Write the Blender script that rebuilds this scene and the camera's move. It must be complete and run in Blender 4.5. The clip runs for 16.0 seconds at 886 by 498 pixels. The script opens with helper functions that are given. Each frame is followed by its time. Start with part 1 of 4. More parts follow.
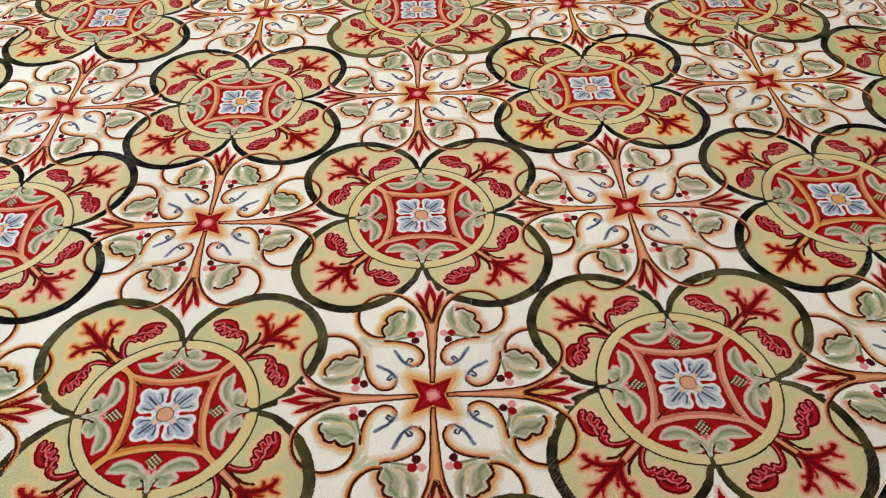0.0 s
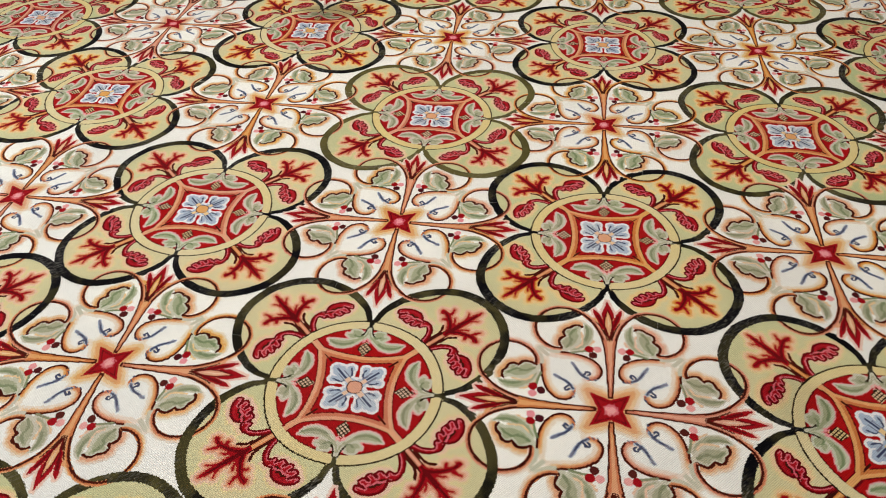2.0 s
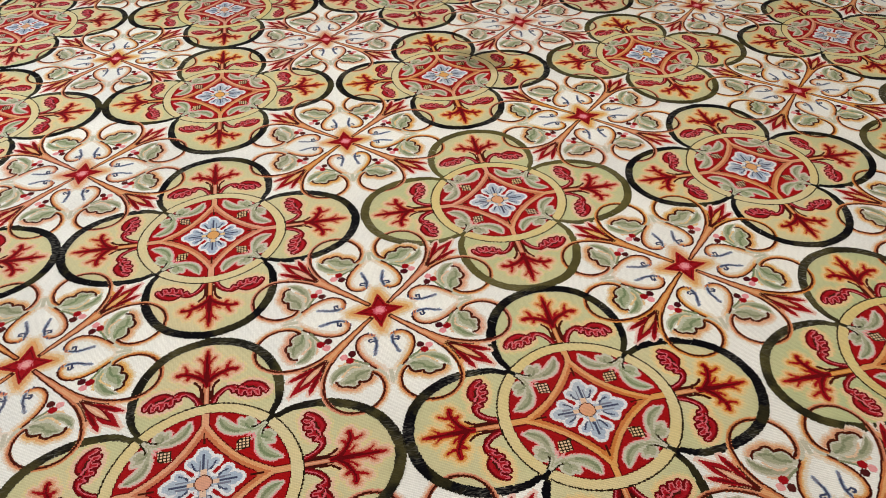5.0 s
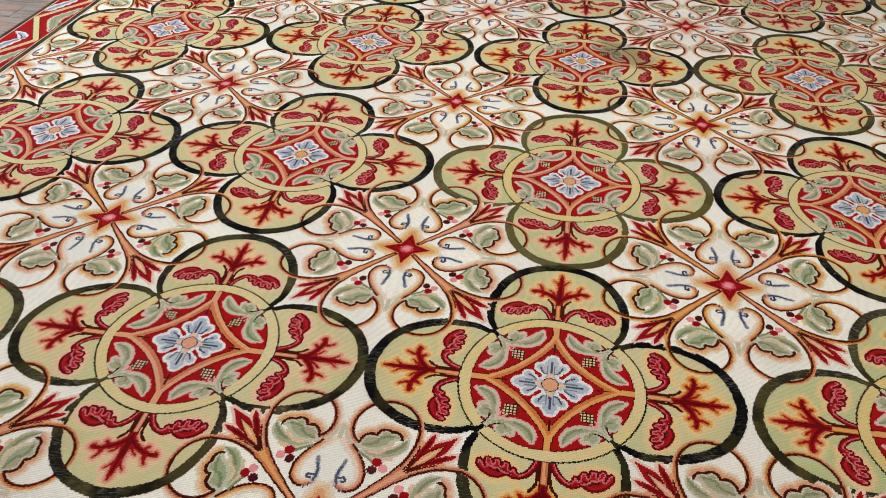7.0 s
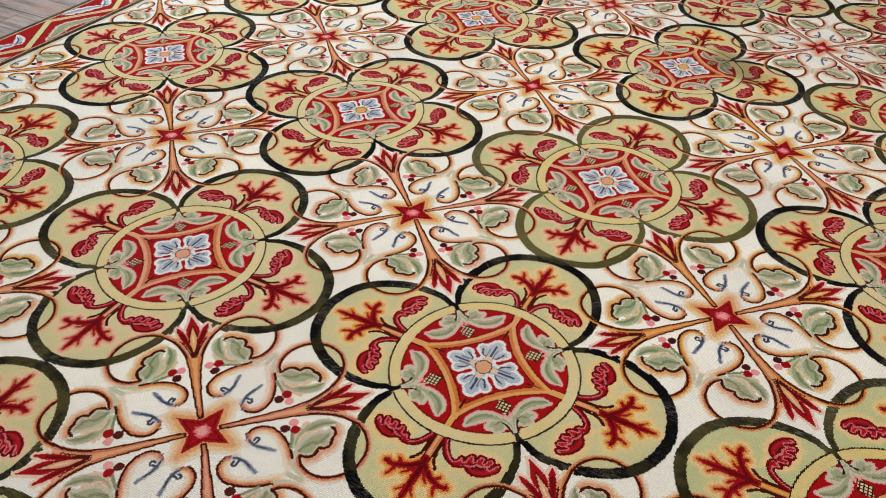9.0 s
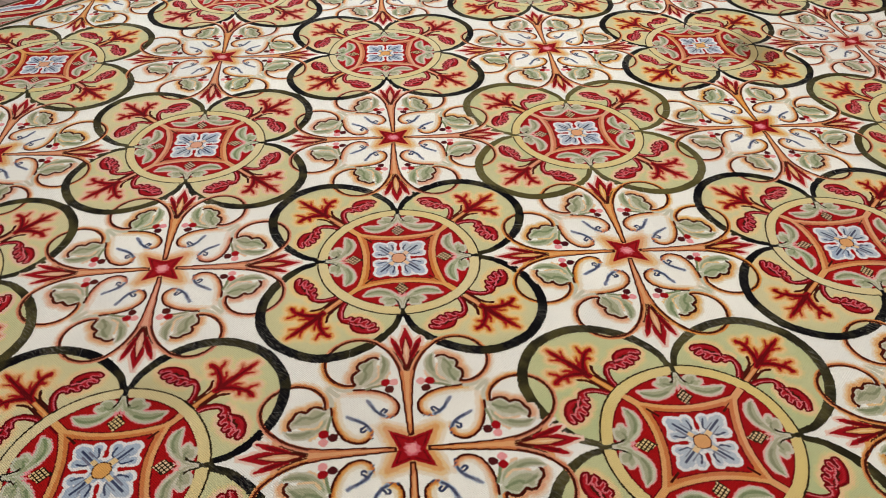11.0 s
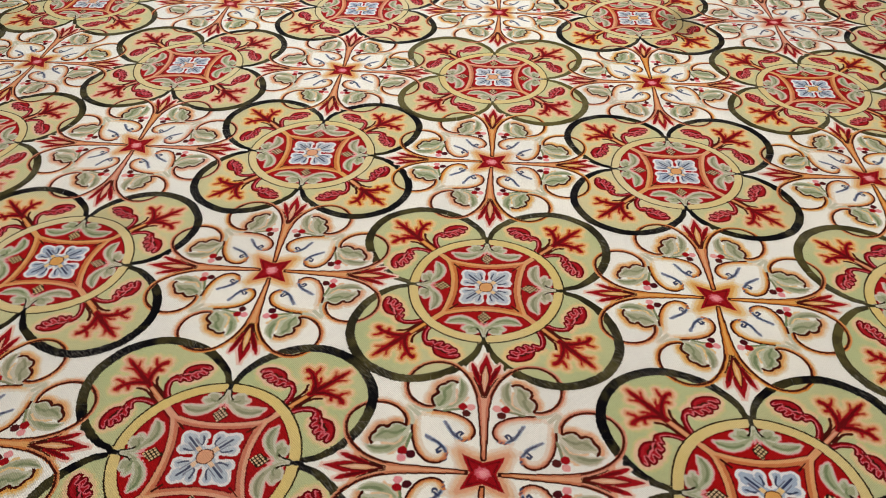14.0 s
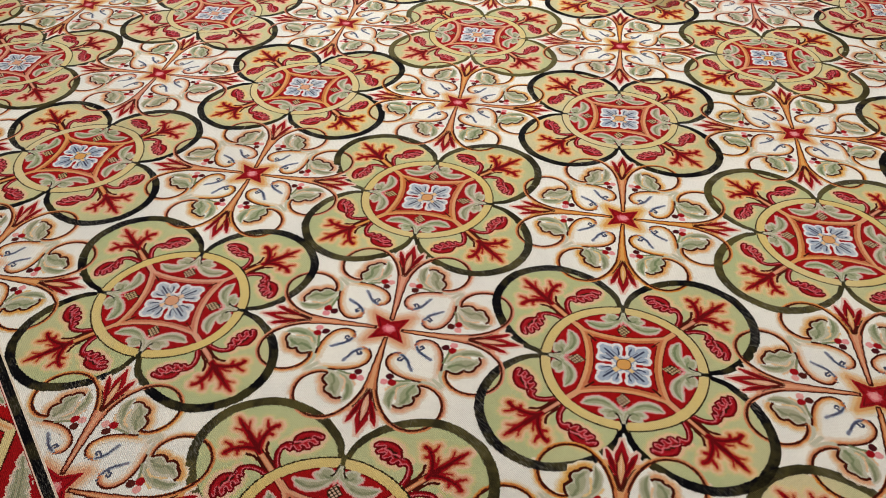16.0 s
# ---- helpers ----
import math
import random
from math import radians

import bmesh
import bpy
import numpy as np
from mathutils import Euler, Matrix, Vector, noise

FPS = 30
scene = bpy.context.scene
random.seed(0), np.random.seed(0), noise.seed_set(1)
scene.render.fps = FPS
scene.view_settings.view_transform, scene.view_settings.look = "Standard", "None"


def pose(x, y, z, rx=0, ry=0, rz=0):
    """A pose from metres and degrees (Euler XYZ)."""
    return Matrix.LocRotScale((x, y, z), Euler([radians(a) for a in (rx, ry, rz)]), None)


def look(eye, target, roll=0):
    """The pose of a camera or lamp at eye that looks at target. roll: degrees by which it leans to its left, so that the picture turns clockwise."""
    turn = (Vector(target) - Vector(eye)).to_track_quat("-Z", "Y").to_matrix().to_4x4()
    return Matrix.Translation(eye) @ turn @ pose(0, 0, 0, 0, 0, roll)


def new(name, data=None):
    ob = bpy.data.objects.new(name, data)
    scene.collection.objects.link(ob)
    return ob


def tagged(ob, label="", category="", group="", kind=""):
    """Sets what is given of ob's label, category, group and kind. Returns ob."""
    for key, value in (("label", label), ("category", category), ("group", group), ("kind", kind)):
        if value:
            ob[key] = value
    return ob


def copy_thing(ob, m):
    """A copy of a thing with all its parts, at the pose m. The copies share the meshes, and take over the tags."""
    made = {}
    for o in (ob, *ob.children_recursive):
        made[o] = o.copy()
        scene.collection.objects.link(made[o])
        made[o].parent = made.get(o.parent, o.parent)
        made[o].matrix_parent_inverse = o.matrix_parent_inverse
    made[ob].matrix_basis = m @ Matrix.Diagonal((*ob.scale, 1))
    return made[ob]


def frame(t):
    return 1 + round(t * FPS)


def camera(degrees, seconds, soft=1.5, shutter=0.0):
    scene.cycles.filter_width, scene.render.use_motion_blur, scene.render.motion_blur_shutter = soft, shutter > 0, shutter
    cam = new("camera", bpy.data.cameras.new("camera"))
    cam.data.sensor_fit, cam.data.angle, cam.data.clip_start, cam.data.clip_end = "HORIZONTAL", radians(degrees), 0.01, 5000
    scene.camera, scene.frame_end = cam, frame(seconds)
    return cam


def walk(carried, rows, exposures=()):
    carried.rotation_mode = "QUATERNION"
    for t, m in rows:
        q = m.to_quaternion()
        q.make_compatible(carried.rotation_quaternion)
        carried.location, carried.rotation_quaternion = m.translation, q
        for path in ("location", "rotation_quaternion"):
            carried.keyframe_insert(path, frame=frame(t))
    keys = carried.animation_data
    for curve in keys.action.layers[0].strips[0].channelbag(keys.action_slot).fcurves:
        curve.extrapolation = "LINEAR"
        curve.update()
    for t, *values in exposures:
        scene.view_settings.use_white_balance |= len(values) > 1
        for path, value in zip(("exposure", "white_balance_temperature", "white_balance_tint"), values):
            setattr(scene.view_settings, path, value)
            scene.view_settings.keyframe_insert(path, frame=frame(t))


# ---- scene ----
cam = camera(59.2, 16.0, soft=0.92)
PATH = [
    (0, (-0.036, -0.018, 1.558), (-0.017, 1.411, 0.158), -1.6),
    (0.3, (-0.005, 0.023, 1.575), (-0.015, 1.469, 0.194), -1.6),
    (0.5, (0.014, 0.082, 1.573), (-0.013, 1.536, 0.2), -1.6),
    (0.8, (0.053, 0.202, 1.553), (-0.007, 1.669, 0.195), -1.5),
    (1, (0.081, 0.289, 1.531), (-0.002, 1.768, 0.188), -1.4),
    (1.3, (0.137, 0.404, 1.522), (0.019, 1.892, 0.192), -1.3),
    (1.5, (0.187, 0.449, 1.517), (0.041, 1.944, 0.196), -1.3),
    (1.8, (0.27, 0.503, 1.503), (0.081, 2.005, 0.196), -1.1),
    (2, (0.324, 0.536, 1.499), (0.104, 2.037, 0.195), -1.0),
    (2.3, (0.4, 0.595, 1.513), (0.125, 2.092, 0.216), -1.0),
    (2.5, (0.433, 0.662, 1.509), (0.123, 2.157, 0.216), -0.9),
    (2.8, (0.478, 0.789, 1.5), (0.115, 2.275, 0.211), -0.8),
    (3, (0.506, 0.862, 1.503), (0.103, 2.34, 0.219), -0.7),
    (3.3, (0.543, 0.963, 1.502), (0.077, 2.424, 0.218), -0.7),
    (3.5, (0.568, 1.003, 1.503), (0.063, 2.456, 0.224), -0.6),
    (3.8, (0.627, 1.029, 1.501), (0.058, 2.462, 0.227), -0.5),
    (4, (0.688, 1.03, 1.505), (0.074, 2.445, 0.232), -0.5),
    (4.2, (0.75, 1.036, 1.507), (0.091, 2.431, 0.236), -0.4),
    (6.3, (1.179, 1.411, 1.387), (0.041, 2.483, 0.14), 0.7),
    (6.5, (1.248, 1.414, 1.384), (0.075, 2.445, 0.134), 0.9),
    (6.8, (1.346, 1.42, 1.391), (0.12, 2.385, 0.14), 0.9),
    (7, (1.395, 1.424, 1.405), (0.135, 2.345, 0.154), 1.0),
    (7.3, (1.448, 1.459, 1.42), (0.145, 2.314, 0.167), 1.2),
    (7.5, (1.479, 1.509, 1.418), (0.147, 2.32, 0.165), 1.2),
    (7.8, (1.511, 1.595, 1.407), (0.145, 2.338, 0.149), 1.4),
    (8, (1.528, 1.653, 1.384), (0.14, 2.352, 0.126), 1.4),
    (8.3, (1.555, 1.746, 1.376), (0.14, 2.377, 0.111), 1.4),
    (8.5, (1.583, 1.792, 1.378), (0.151, 2.381, 0.112), 1.4),
    (8.7, (1.618, 1.824, 1.372), (0.173, 2.374, 0.103), 1.5),
    (10.8, (2.144, 2.301, 1.414), (0.621, 2.468, 0.129), 0.9),
    (11, (2.181, 2.34, 1.413), (0.659, 2.48, 0.123), 0.9),
    (11.3, (2.263, 2.397, 1.422), (0.737, 2.492, 0.133), 0.7),
    (11.5, (2.338, 2.432, 1.442), (0.812, 2.503, 0.152), 0.5),
    (11.8, (2.453, 2.481, 1.46), (0.925, 2.525, 0.171), 0.6),
    (12, (2.514, 2.515, 1.463), (0.986, 2.54, 0.173), 0.4),
    (12.3, (2.578, 2.572, 1.469), (1.05, 2.574, 0.179), 0.4),
    (12.5, (2.606, 2.62, 1.476), (1.076, 2.61, 0.187), 0.4),
    (12.8, (2.643, 2.709, 1.494), (1.114, 2.683, 0.205), 0.3),
    (13, (2.668, 2.787, 1.497), (1.141, 2.746, 0.206), 0.3),
    (13.3, (2.711, 2.871, 1.501), (1.185, 2.818, 0.209), 0.5),
    (13.5, (2.75, 2.911, 1.52), (1.226, 2.848, 0.227), 0.5),
    (13.8, (2.8, 2.958, 1.535), (1.276, 2.875, 0.242), 0.5),
    (14, (2.852, 2.986, 1.541), (1.33, 2.889, 0.247), 0.4),
    (14.3, (2.962, 3.02, 1.551), (1.44, 2.905, 0.259), 0.4),
    (14.5, (3.034, 3.044, 1.559), (1.515, 2.917, 0.264), 0.4),
    (14.8, (3.105, 3.082, 1.564), (1.589, 2.935, 0.268), 0.5),
    (15, (3.143, 3.12, 1.568), (1.629, 2.956, 0.272), 0.4),
    (15.3, (3.192, 3.182, 1.574), (1.679, 2.994, 0.279), 0.4),
    (15.5, (3.22, 3.234, 1.585), (1.712, 3.03, 0.287), 0.4),
    (15.8, (3.259, 3.338, 1.583), (1.754, 3.106, 0.286), 0.5),
    (16, (3.289, 3.414, 1.587), (1.79, 3.161, 0.288), 0.4),
]
FACE = Vector((0, 0, 0.0083))        # the path's heights are counted from the carpet's face
walk(cam, [(t, look(Vector(eye) + FACE, Vector(target) + FACE, roll)) for t, eye, target, roll in PATH],
     exposures=[(0, 0.0), (3, -0.05), (7.5, -0.14), (11, -0.04), (13, 0.02), (16, 0.12)])
LAMP, WINDOW = 24, 80

# ---- light and surroundings ----
world = bpy.data.worlds.new("world")
scene.world = world
world.use_nodes = True
world.node_tree.nodes["Background"].inputs[0].default_value = (0.9, 0.95, 1.0, 1)
world.node_tree.nodes["Background"].inputs[1].default_value = 0.05

# The carpet's pattern is a square lattice whose diagonals run along the carpet's edges.
X0, Y0, SX, SY = -0.0767, 1.7233, 0.6314, 0.6443
STITCHES = 324                      # stitches between two medallions along an edge
H = math.sqrt(2) / STITCHES         # one stitch, in lattice steps
RIBS = 216                          # ribs of the weave on the same stretch
G = math.sqrt(2) / RIBS
U_IN, U_END, W_IN, W_END = -3.0, 9.0, -3.0, 7.0   # inner field, as sums and differences of lattice steps
CEILING = 2.9


def spot(i, j):
    return X0 + SX * i, Y0 + SY * j


def edge_spot(u, w):
    """A place from its steps along (u) and across (w) the carpet's edges."""
    return spot((u - w) / 2, (u + w) / 2)


def lamp(name, x, y, z, size, power, colour, turn=(0, 0, 0)):
    data = bpy.data.lights.new(name, "AREA")
    data.shape, data.size, data.size_y = "RECTANGLE", size[0], size[1]
    data.energy, data.color = power, colour
    ob = new(name, data)
    ob.matrix_world = pose(x, y, z, *turn)
    return ob


for lu, lw in ((0.5, -0.5), (0.5, 4.5), (5.5, -0.5), (5.5, 4.5)):
    lx, ly = edge_spot(lu, lw)
    lamp("ceiling_lamp", lx, ly, CEILING - 0.06, (1.2, 0.6), LAMP * (1.15 if lu < 3 else 0.85), (1.0, 0.925, 0.855), (0, 0, 45))
wx, wy = edge_spot(-6.0, 4.5)
lamp("window_daylight", wx, wy, 1.5, (2.6, 1.5), WINDOW, (0.86, 0.93, 1.0), (90, 0, -45))


# ---- materials ----
def lin(c):
    c /= 255
    return c / 12.92 if c <= 0.04045 else ((c + 0.055) / 1.055) ** 2.4


def dye(r, g, b, k=0.86):
    return lin(r) * k, lin(g) * k, lin(b) * k, 1.0


class Tree:
    """Short hand for building node trees."""

    def __init__(self, tree):
        self.tree = tree

    def node(self, kind, **values):
        n = self.tree.nodes.new(kind)
        for key, value in values.items():
            if key.startswith("i_"):
                n.inputs[key[2:].replace("_", " ")].default_value = value
            else:
                setattr(n, key, value)
        return n

    def link(self, a, b):
        self.tree.links.new(a, b)

    def put(self, socket, value):
        if isinstance(value, bpy.types.NodeSocket):
            self.link(value, socket)
        else:
            socket.default_value = value

    def math(self, op, a, b=0.0, c=0.0, clamp=False):
        n = self.tree.nodes.new("ShaderNodeMath")
        n.operation, n.use_clamp = op, clamp
        for k, value in enumerate((a, b, c)):
            self.put(n.inputs[k], value)
        return n.outputs[0]

    def mix(self, f, a, b, blend="MIX"):
        n = self.tree.nodes.new("ShaderNodeMix")
        n.data_type, n.blend_type = "RGBA", blend
        self.put(n.inputs[0], f)
        self.put(n.inputs[6], a)
        self.put(n.inputs[7], b)
        return n.outputs[2]

    def dot(self, a, vector):
        n = self.tree.nodes.new("ShaderNodeVectorMath")
        n.operation = "DOT_PRODUCT"
        self.link(a, n.inputs[0])
        n.inputs[1].default_value = vector
        return n.outputs["Value"]

    def noise(self, vector, scale, detail=2.0, rough=0.5):
        n = self.tree.nodes.new("ShaderNodeTexNoise")
        n.inputs["Scale"].default_value, n.inputs["Detail"].default_value, n.inputs["Roughness"].default_value = scale, detail, rough
        self.link(vector, n.inputs["Vector"])
        return n.outputs["Fac"]

    def band(self, value, low, high):
        n = self.tree.nodes.new("ShaderNodeMapRange")
        n.interpolation_type = "SMOOTHSTEP"
        n.inputs[1].default_value, n.inputs[2].default_value = low, high
        self.link(value, n.inputs[0])
        return n.outputs[0]


def stitch_group():
    """Tent stitches in rows along the carpet's edges, groove shade for the colour, fading of the dye, dirt and worn
    places.
    """
    g = bpy.data.node_groups.new("tent_stitch", "ShaderNodeTree")
    for name in ("Shade", "Height", "Blotch", "Patch", "Grime"):
        g.interface.new_socket(name, in_out="OUTPUT", socket_type="NodeSocketFloat")
    k = Tree(g)
    out = k.node("NodeGroupOutput")
    place = k.node("ShaderNodeNewGeometry").outputs["Position"]
    rows = RIBS / 2
    u = k.math("ADD", k.dot(place, (rows / SX, rows / SY, 0)), -rows * (X0 / SX + Y0 / SY))
    v = k.math("ADD", k.dot(place, (-rows / SX, rows / SY, 0)), -rows * (Y0 / SY - X0 / SX))
    cell = k.node("ShaderNodeCombineXYZ")
    k.link(k.math("FLOOR", u), cell.inputs[0])
    k.link(k.math("FLOOR", v), cell.inputs[1])
    white = k.node("ShaderNodeTexWhiteNoise")
    k.link(cell.outputs[0], white.inputs["Vector"])
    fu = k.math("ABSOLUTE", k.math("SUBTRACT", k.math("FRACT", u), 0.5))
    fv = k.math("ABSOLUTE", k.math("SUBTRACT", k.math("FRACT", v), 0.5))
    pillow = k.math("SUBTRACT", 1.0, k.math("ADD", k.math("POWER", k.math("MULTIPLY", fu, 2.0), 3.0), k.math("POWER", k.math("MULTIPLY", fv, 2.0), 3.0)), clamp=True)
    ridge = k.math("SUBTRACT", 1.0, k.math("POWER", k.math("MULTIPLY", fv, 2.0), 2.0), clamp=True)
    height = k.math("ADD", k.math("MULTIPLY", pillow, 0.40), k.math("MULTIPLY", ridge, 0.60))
    # random tone per stitch, plus the shade of the grooves painted from the height
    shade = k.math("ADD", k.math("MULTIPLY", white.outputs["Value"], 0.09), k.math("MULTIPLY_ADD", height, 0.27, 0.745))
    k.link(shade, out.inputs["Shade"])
    k.link(height, out.inputs["Height"])
    k.link(k.band(k.noise(place, 2.3, 3.0, 0.6), 0.36, 0.64), out.inputs["Blotch"])
    k.link(k.band(k.noise(place, 9.0, 4.0, 0.65), 0.42, 0.6), out.inputs["Patch"])
    # General soiling, and the two brown worn places.
    grime = k.math("MULTIPLY", k.band(k.noise(place, 1.4, 5.0, 0.6), 0.45, 0.8), 0.25)
    ragged = k.math("MULTIPLY", k.math("SUBTRACT", k.noise(place, 14.0, 4.0, 0.6), 0.5), 0.22)
    for (cx, cy), (ax, ay), strength in STAINS:
        n = k.node("ShaderNodeVectorMath", operation="SUBTRACT")
        k.link(place, n.inputs[0])
        n.inputs[1].default_value = (cx, cy, 0)
        m = k.node("ShaderNodeVectorMath", operation="MULTIPLY")
        k.link(n.outputs[0], m.inputs[0])
        m.inputs[1].default_value = (1 / ax, 1 / ay, 0)
        far = k.node("ShaderNodeVectorMath", operation="LENGTH")
        k.link(m.outputs[0], far.inputs[0])
        near = k.math("SUBTRACT", 1.0, k.band(k.math("ADD", far.outputs["Value"], k.math("MULTIPLY", ragged, 2.5)), 0.35, 1.0))
        grime = k.math("MAXIMUM", grime, k.math("MULTIPLY", near, strength))
    k.link(grime, out.inputs["Grime"])
    return g


# Places and half sizes of brown worn patches, and how dark they are.
STAINS = (((-0.66, 3.86), (0.21, 0.13), 0.95), ((0.99, 1.80), (0.12, 0.14), 0.35), ((1.55, 3.05), (0.10, 0.05), 0.15))
STITCH = stitch_group()


def wool(name, colour, faded=None, by="Blotch", tone=None, least=0.0, most=1.0, flecks=0.0):
    """Dyed wool in tent stitch. The dye drifts from colour to faded over patches of the carpet; tone names a channel of the
    object's own colour that says how far this motif was worked in the faded wool."""
    m = bpy.data.materials.new(name)
    m.use_nodes = True
    k = Tree(m.node_tree)
    shader = m.node_tree.nodes["Principled BSDF"]
    shader.inputs["Roughness"].default_value = 0.88
    shader.inputs["Specular IOR Level"].default_value = 0.04
    shader.inputs["Sheen Weight"].default_value = 0.015
    stitch = k.node("ShaderNodeGroup", node_tree=STITCH)
    own = colour
    if faded:
        f = stitch.outputs[by]
        if tone is not None:
            rgb = k.node("ShaderNodeSeparateColor")
            k.link(k.node("ShaderNodeObjectInfo").outputs["Color"], rgb.inputs[0])
            # the motif's own share moves the threshold of the patches
            f = k.math("ADD", k.math("MULTIPLY", k.math("SUBTRACT", f, 0.5), 0.45), rgb.outputs[tone], clamp=True)
        f = k.math("MULTIPLY_ADD", f, most - least, least)
        own = k.mix(f, colour, faded)
    if flecks:
        # worn tips of the pile show grey
        where = k.node("ShaderNodeNewGeometry").outputs["Position"]
        ribs = k.node("ShaderNodeCombineXYZ")
        k.link(k.dot(where, (26 / SX, 26 / SY, 0)), ribs.inputs[0])
        k.link(k.dot(where, (-110 / SX, 110 / SY, 0)), ribs.inputs[1])
        worn = k.math("MULTIPLY", k.band(k.noise(ribs.outputs[0], 1.0, 2.0, 0.6), 0.46, 0.68), k.band(k.noise(where, 5.0, 2.0, 0.5), 0.42, 0.66))
        own = k.mix(k.math("MULTIPLY", worn, flecks), own, dye(150, 148, 140))
    grime = k.mix(k.math("MULTIPLY", stitch.outputs["Grime"], 0.85), (1, 1, 1, 1), (0.42, 0.37, 0.29, 1))
    own = k.mix(1.0, own, grime, "MULTIPLY")
    # stitch tone and painted groove shade darken the dye
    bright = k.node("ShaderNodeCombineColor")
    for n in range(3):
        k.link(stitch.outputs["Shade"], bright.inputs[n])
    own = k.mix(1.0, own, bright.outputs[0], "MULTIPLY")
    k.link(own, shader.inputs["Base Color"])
    bump = k.node("ShaderNodeBump", i_Strength=0.35, i_Distance=0.002)
    k.link(stitch.outputs["Height"], bump.inputs["Height"])
    k.link(bump.outputs[0], shader.inputs["Normal"])
    return m


OUTLINE_TONE, FIELD_TONE, GOLD_TONE = 0, 1, 2
YARN = {
    "ivory": wool("ivory_wool", dye(248, 249, 242, 0.89), dye(238, 240, 236, 0.87)),
    "cream": wool("cream_wool", dye(236, 226, 204), dye(234, 220, 208), tone=GOLD_TONE),
    "outline": wool("outline_wool", dye(8, 8, 13), dye(98, 92, 52), by="Patch", tone=OUTLINE_TONE, flecks=0.45),
    "black": wool("black_wool", dye(14, 13, 20), dye(38, 37, 38), by="Patch", most=0.7),
    "field": wool("sage_wool", dye(214, 203, 162, 0.92), dye(184, 194, 146, 0.9), tone=FIELD_TONE),
    "field_light": wool("pale_sage_wool", dye(222, 204, 154, 0.92), dye(204, 198, 142, 0.9), tone=FIELD_TONE),
    "ring": wool("straw_wool", dye(222, 212, 172), dye(224, 202, 130), tone=FIELD_TONE),
    "red": wool("scarlet_wool", dye(170, 17, 19), dye(160, 20, 24)),
    "crimson": wool("crimson_wool", dye(154, 14, 24), dye(162, 18, 28)),
    "deep_red": wool("deep_red_wool", dye(98, 6, 14), dye(112, 12, 18)),
    "pink": wool("pink_wool", dye(214, 96, 112), dye(218, 118, 124)),
    "blush": wool("blush_wool", dye(238, 200, 190), dye(238, 208, 190)),
    "brown": wool("brown_wool", dye(62, 18, 9), dye(78, 26, 14)),
    "dark": wool("dark_brown_wool", dye(38, 26, 14), dye(46, 38, 20)),
    "orange": wool("orange_wool", dye(206, 124, 52), dye(202, 124, 100), tone=GOLD_TONE),
    "gold": wool("gold_wool", dye(226, 168, 88), dye(224, 166, 140), tone=GOLD_TONE),
    "straw": wool("pale_gold_wool", dye(234, 204, 146), dye(230, 196, 172), tone=GOLD_TONE),
    "leaf": wool("grey_green_wool", dye(162, 172, 138), dye(172, 172, 146)),
    "leaf_dark": wool("moss_green_wool", dye(124, 142, 104), dye(142, 146, 118)),
    "leaf_light": wool("pale_green_wool", dye(198, 202, 180), dye(204, 199, 182)),
    "white": wool("white_wool", dye(236, 238, 240), dye(230, 230, 232)),
    "sky": wool("pale_blue_wool", dye(168, 186, 208), dye(186, 198, 210)),
    "blue": wool("slate_blue_wool", dye(60, 70, 100), dye(82, 86, 108)),
    "grey": wool("blue_grey_wool", dye(116, 120, 142), dye(132, 134, 150)),
    "maroon": wool("maroon_wool", dye(72, 18, 28), dye(88, 36, 30)),
    "cherry": wool("cherry_wool", dye(166, 22, 34), dye(176, 32, 44)),
    "rose": wool("rose_wool", dye(234, 152, 160), dye(234, 170, 166)),
}
NAMES = list(YARN)
CODE = {name: n for n, name in enumerate(NAMES)}


def plain(name, colour, second, scale, rough, stretch=(1, 1, 1)):
    m = bpy.data.materials.new(name)
    m.use_nodes = True
    k = Tree(m.node_tree)
    shader = m.node_tree.nodes["Principled BSDF"]
    shader.inputs["Roughness"].default_value = rough
    map_ = k.node("ShaderNodeMapping", i_Scale=stretch)
    k.link(k.node("ShaderNodeTexCoord").outputs["Object"], map_.inputs[0])
    f = k.band(k.noise(map_.outputs[0], scale, 6.0, 0.65), 0.3, 0.7)
    k.link(k.mix(f, colour, second), shader.inputs["Base Color"])
    return m


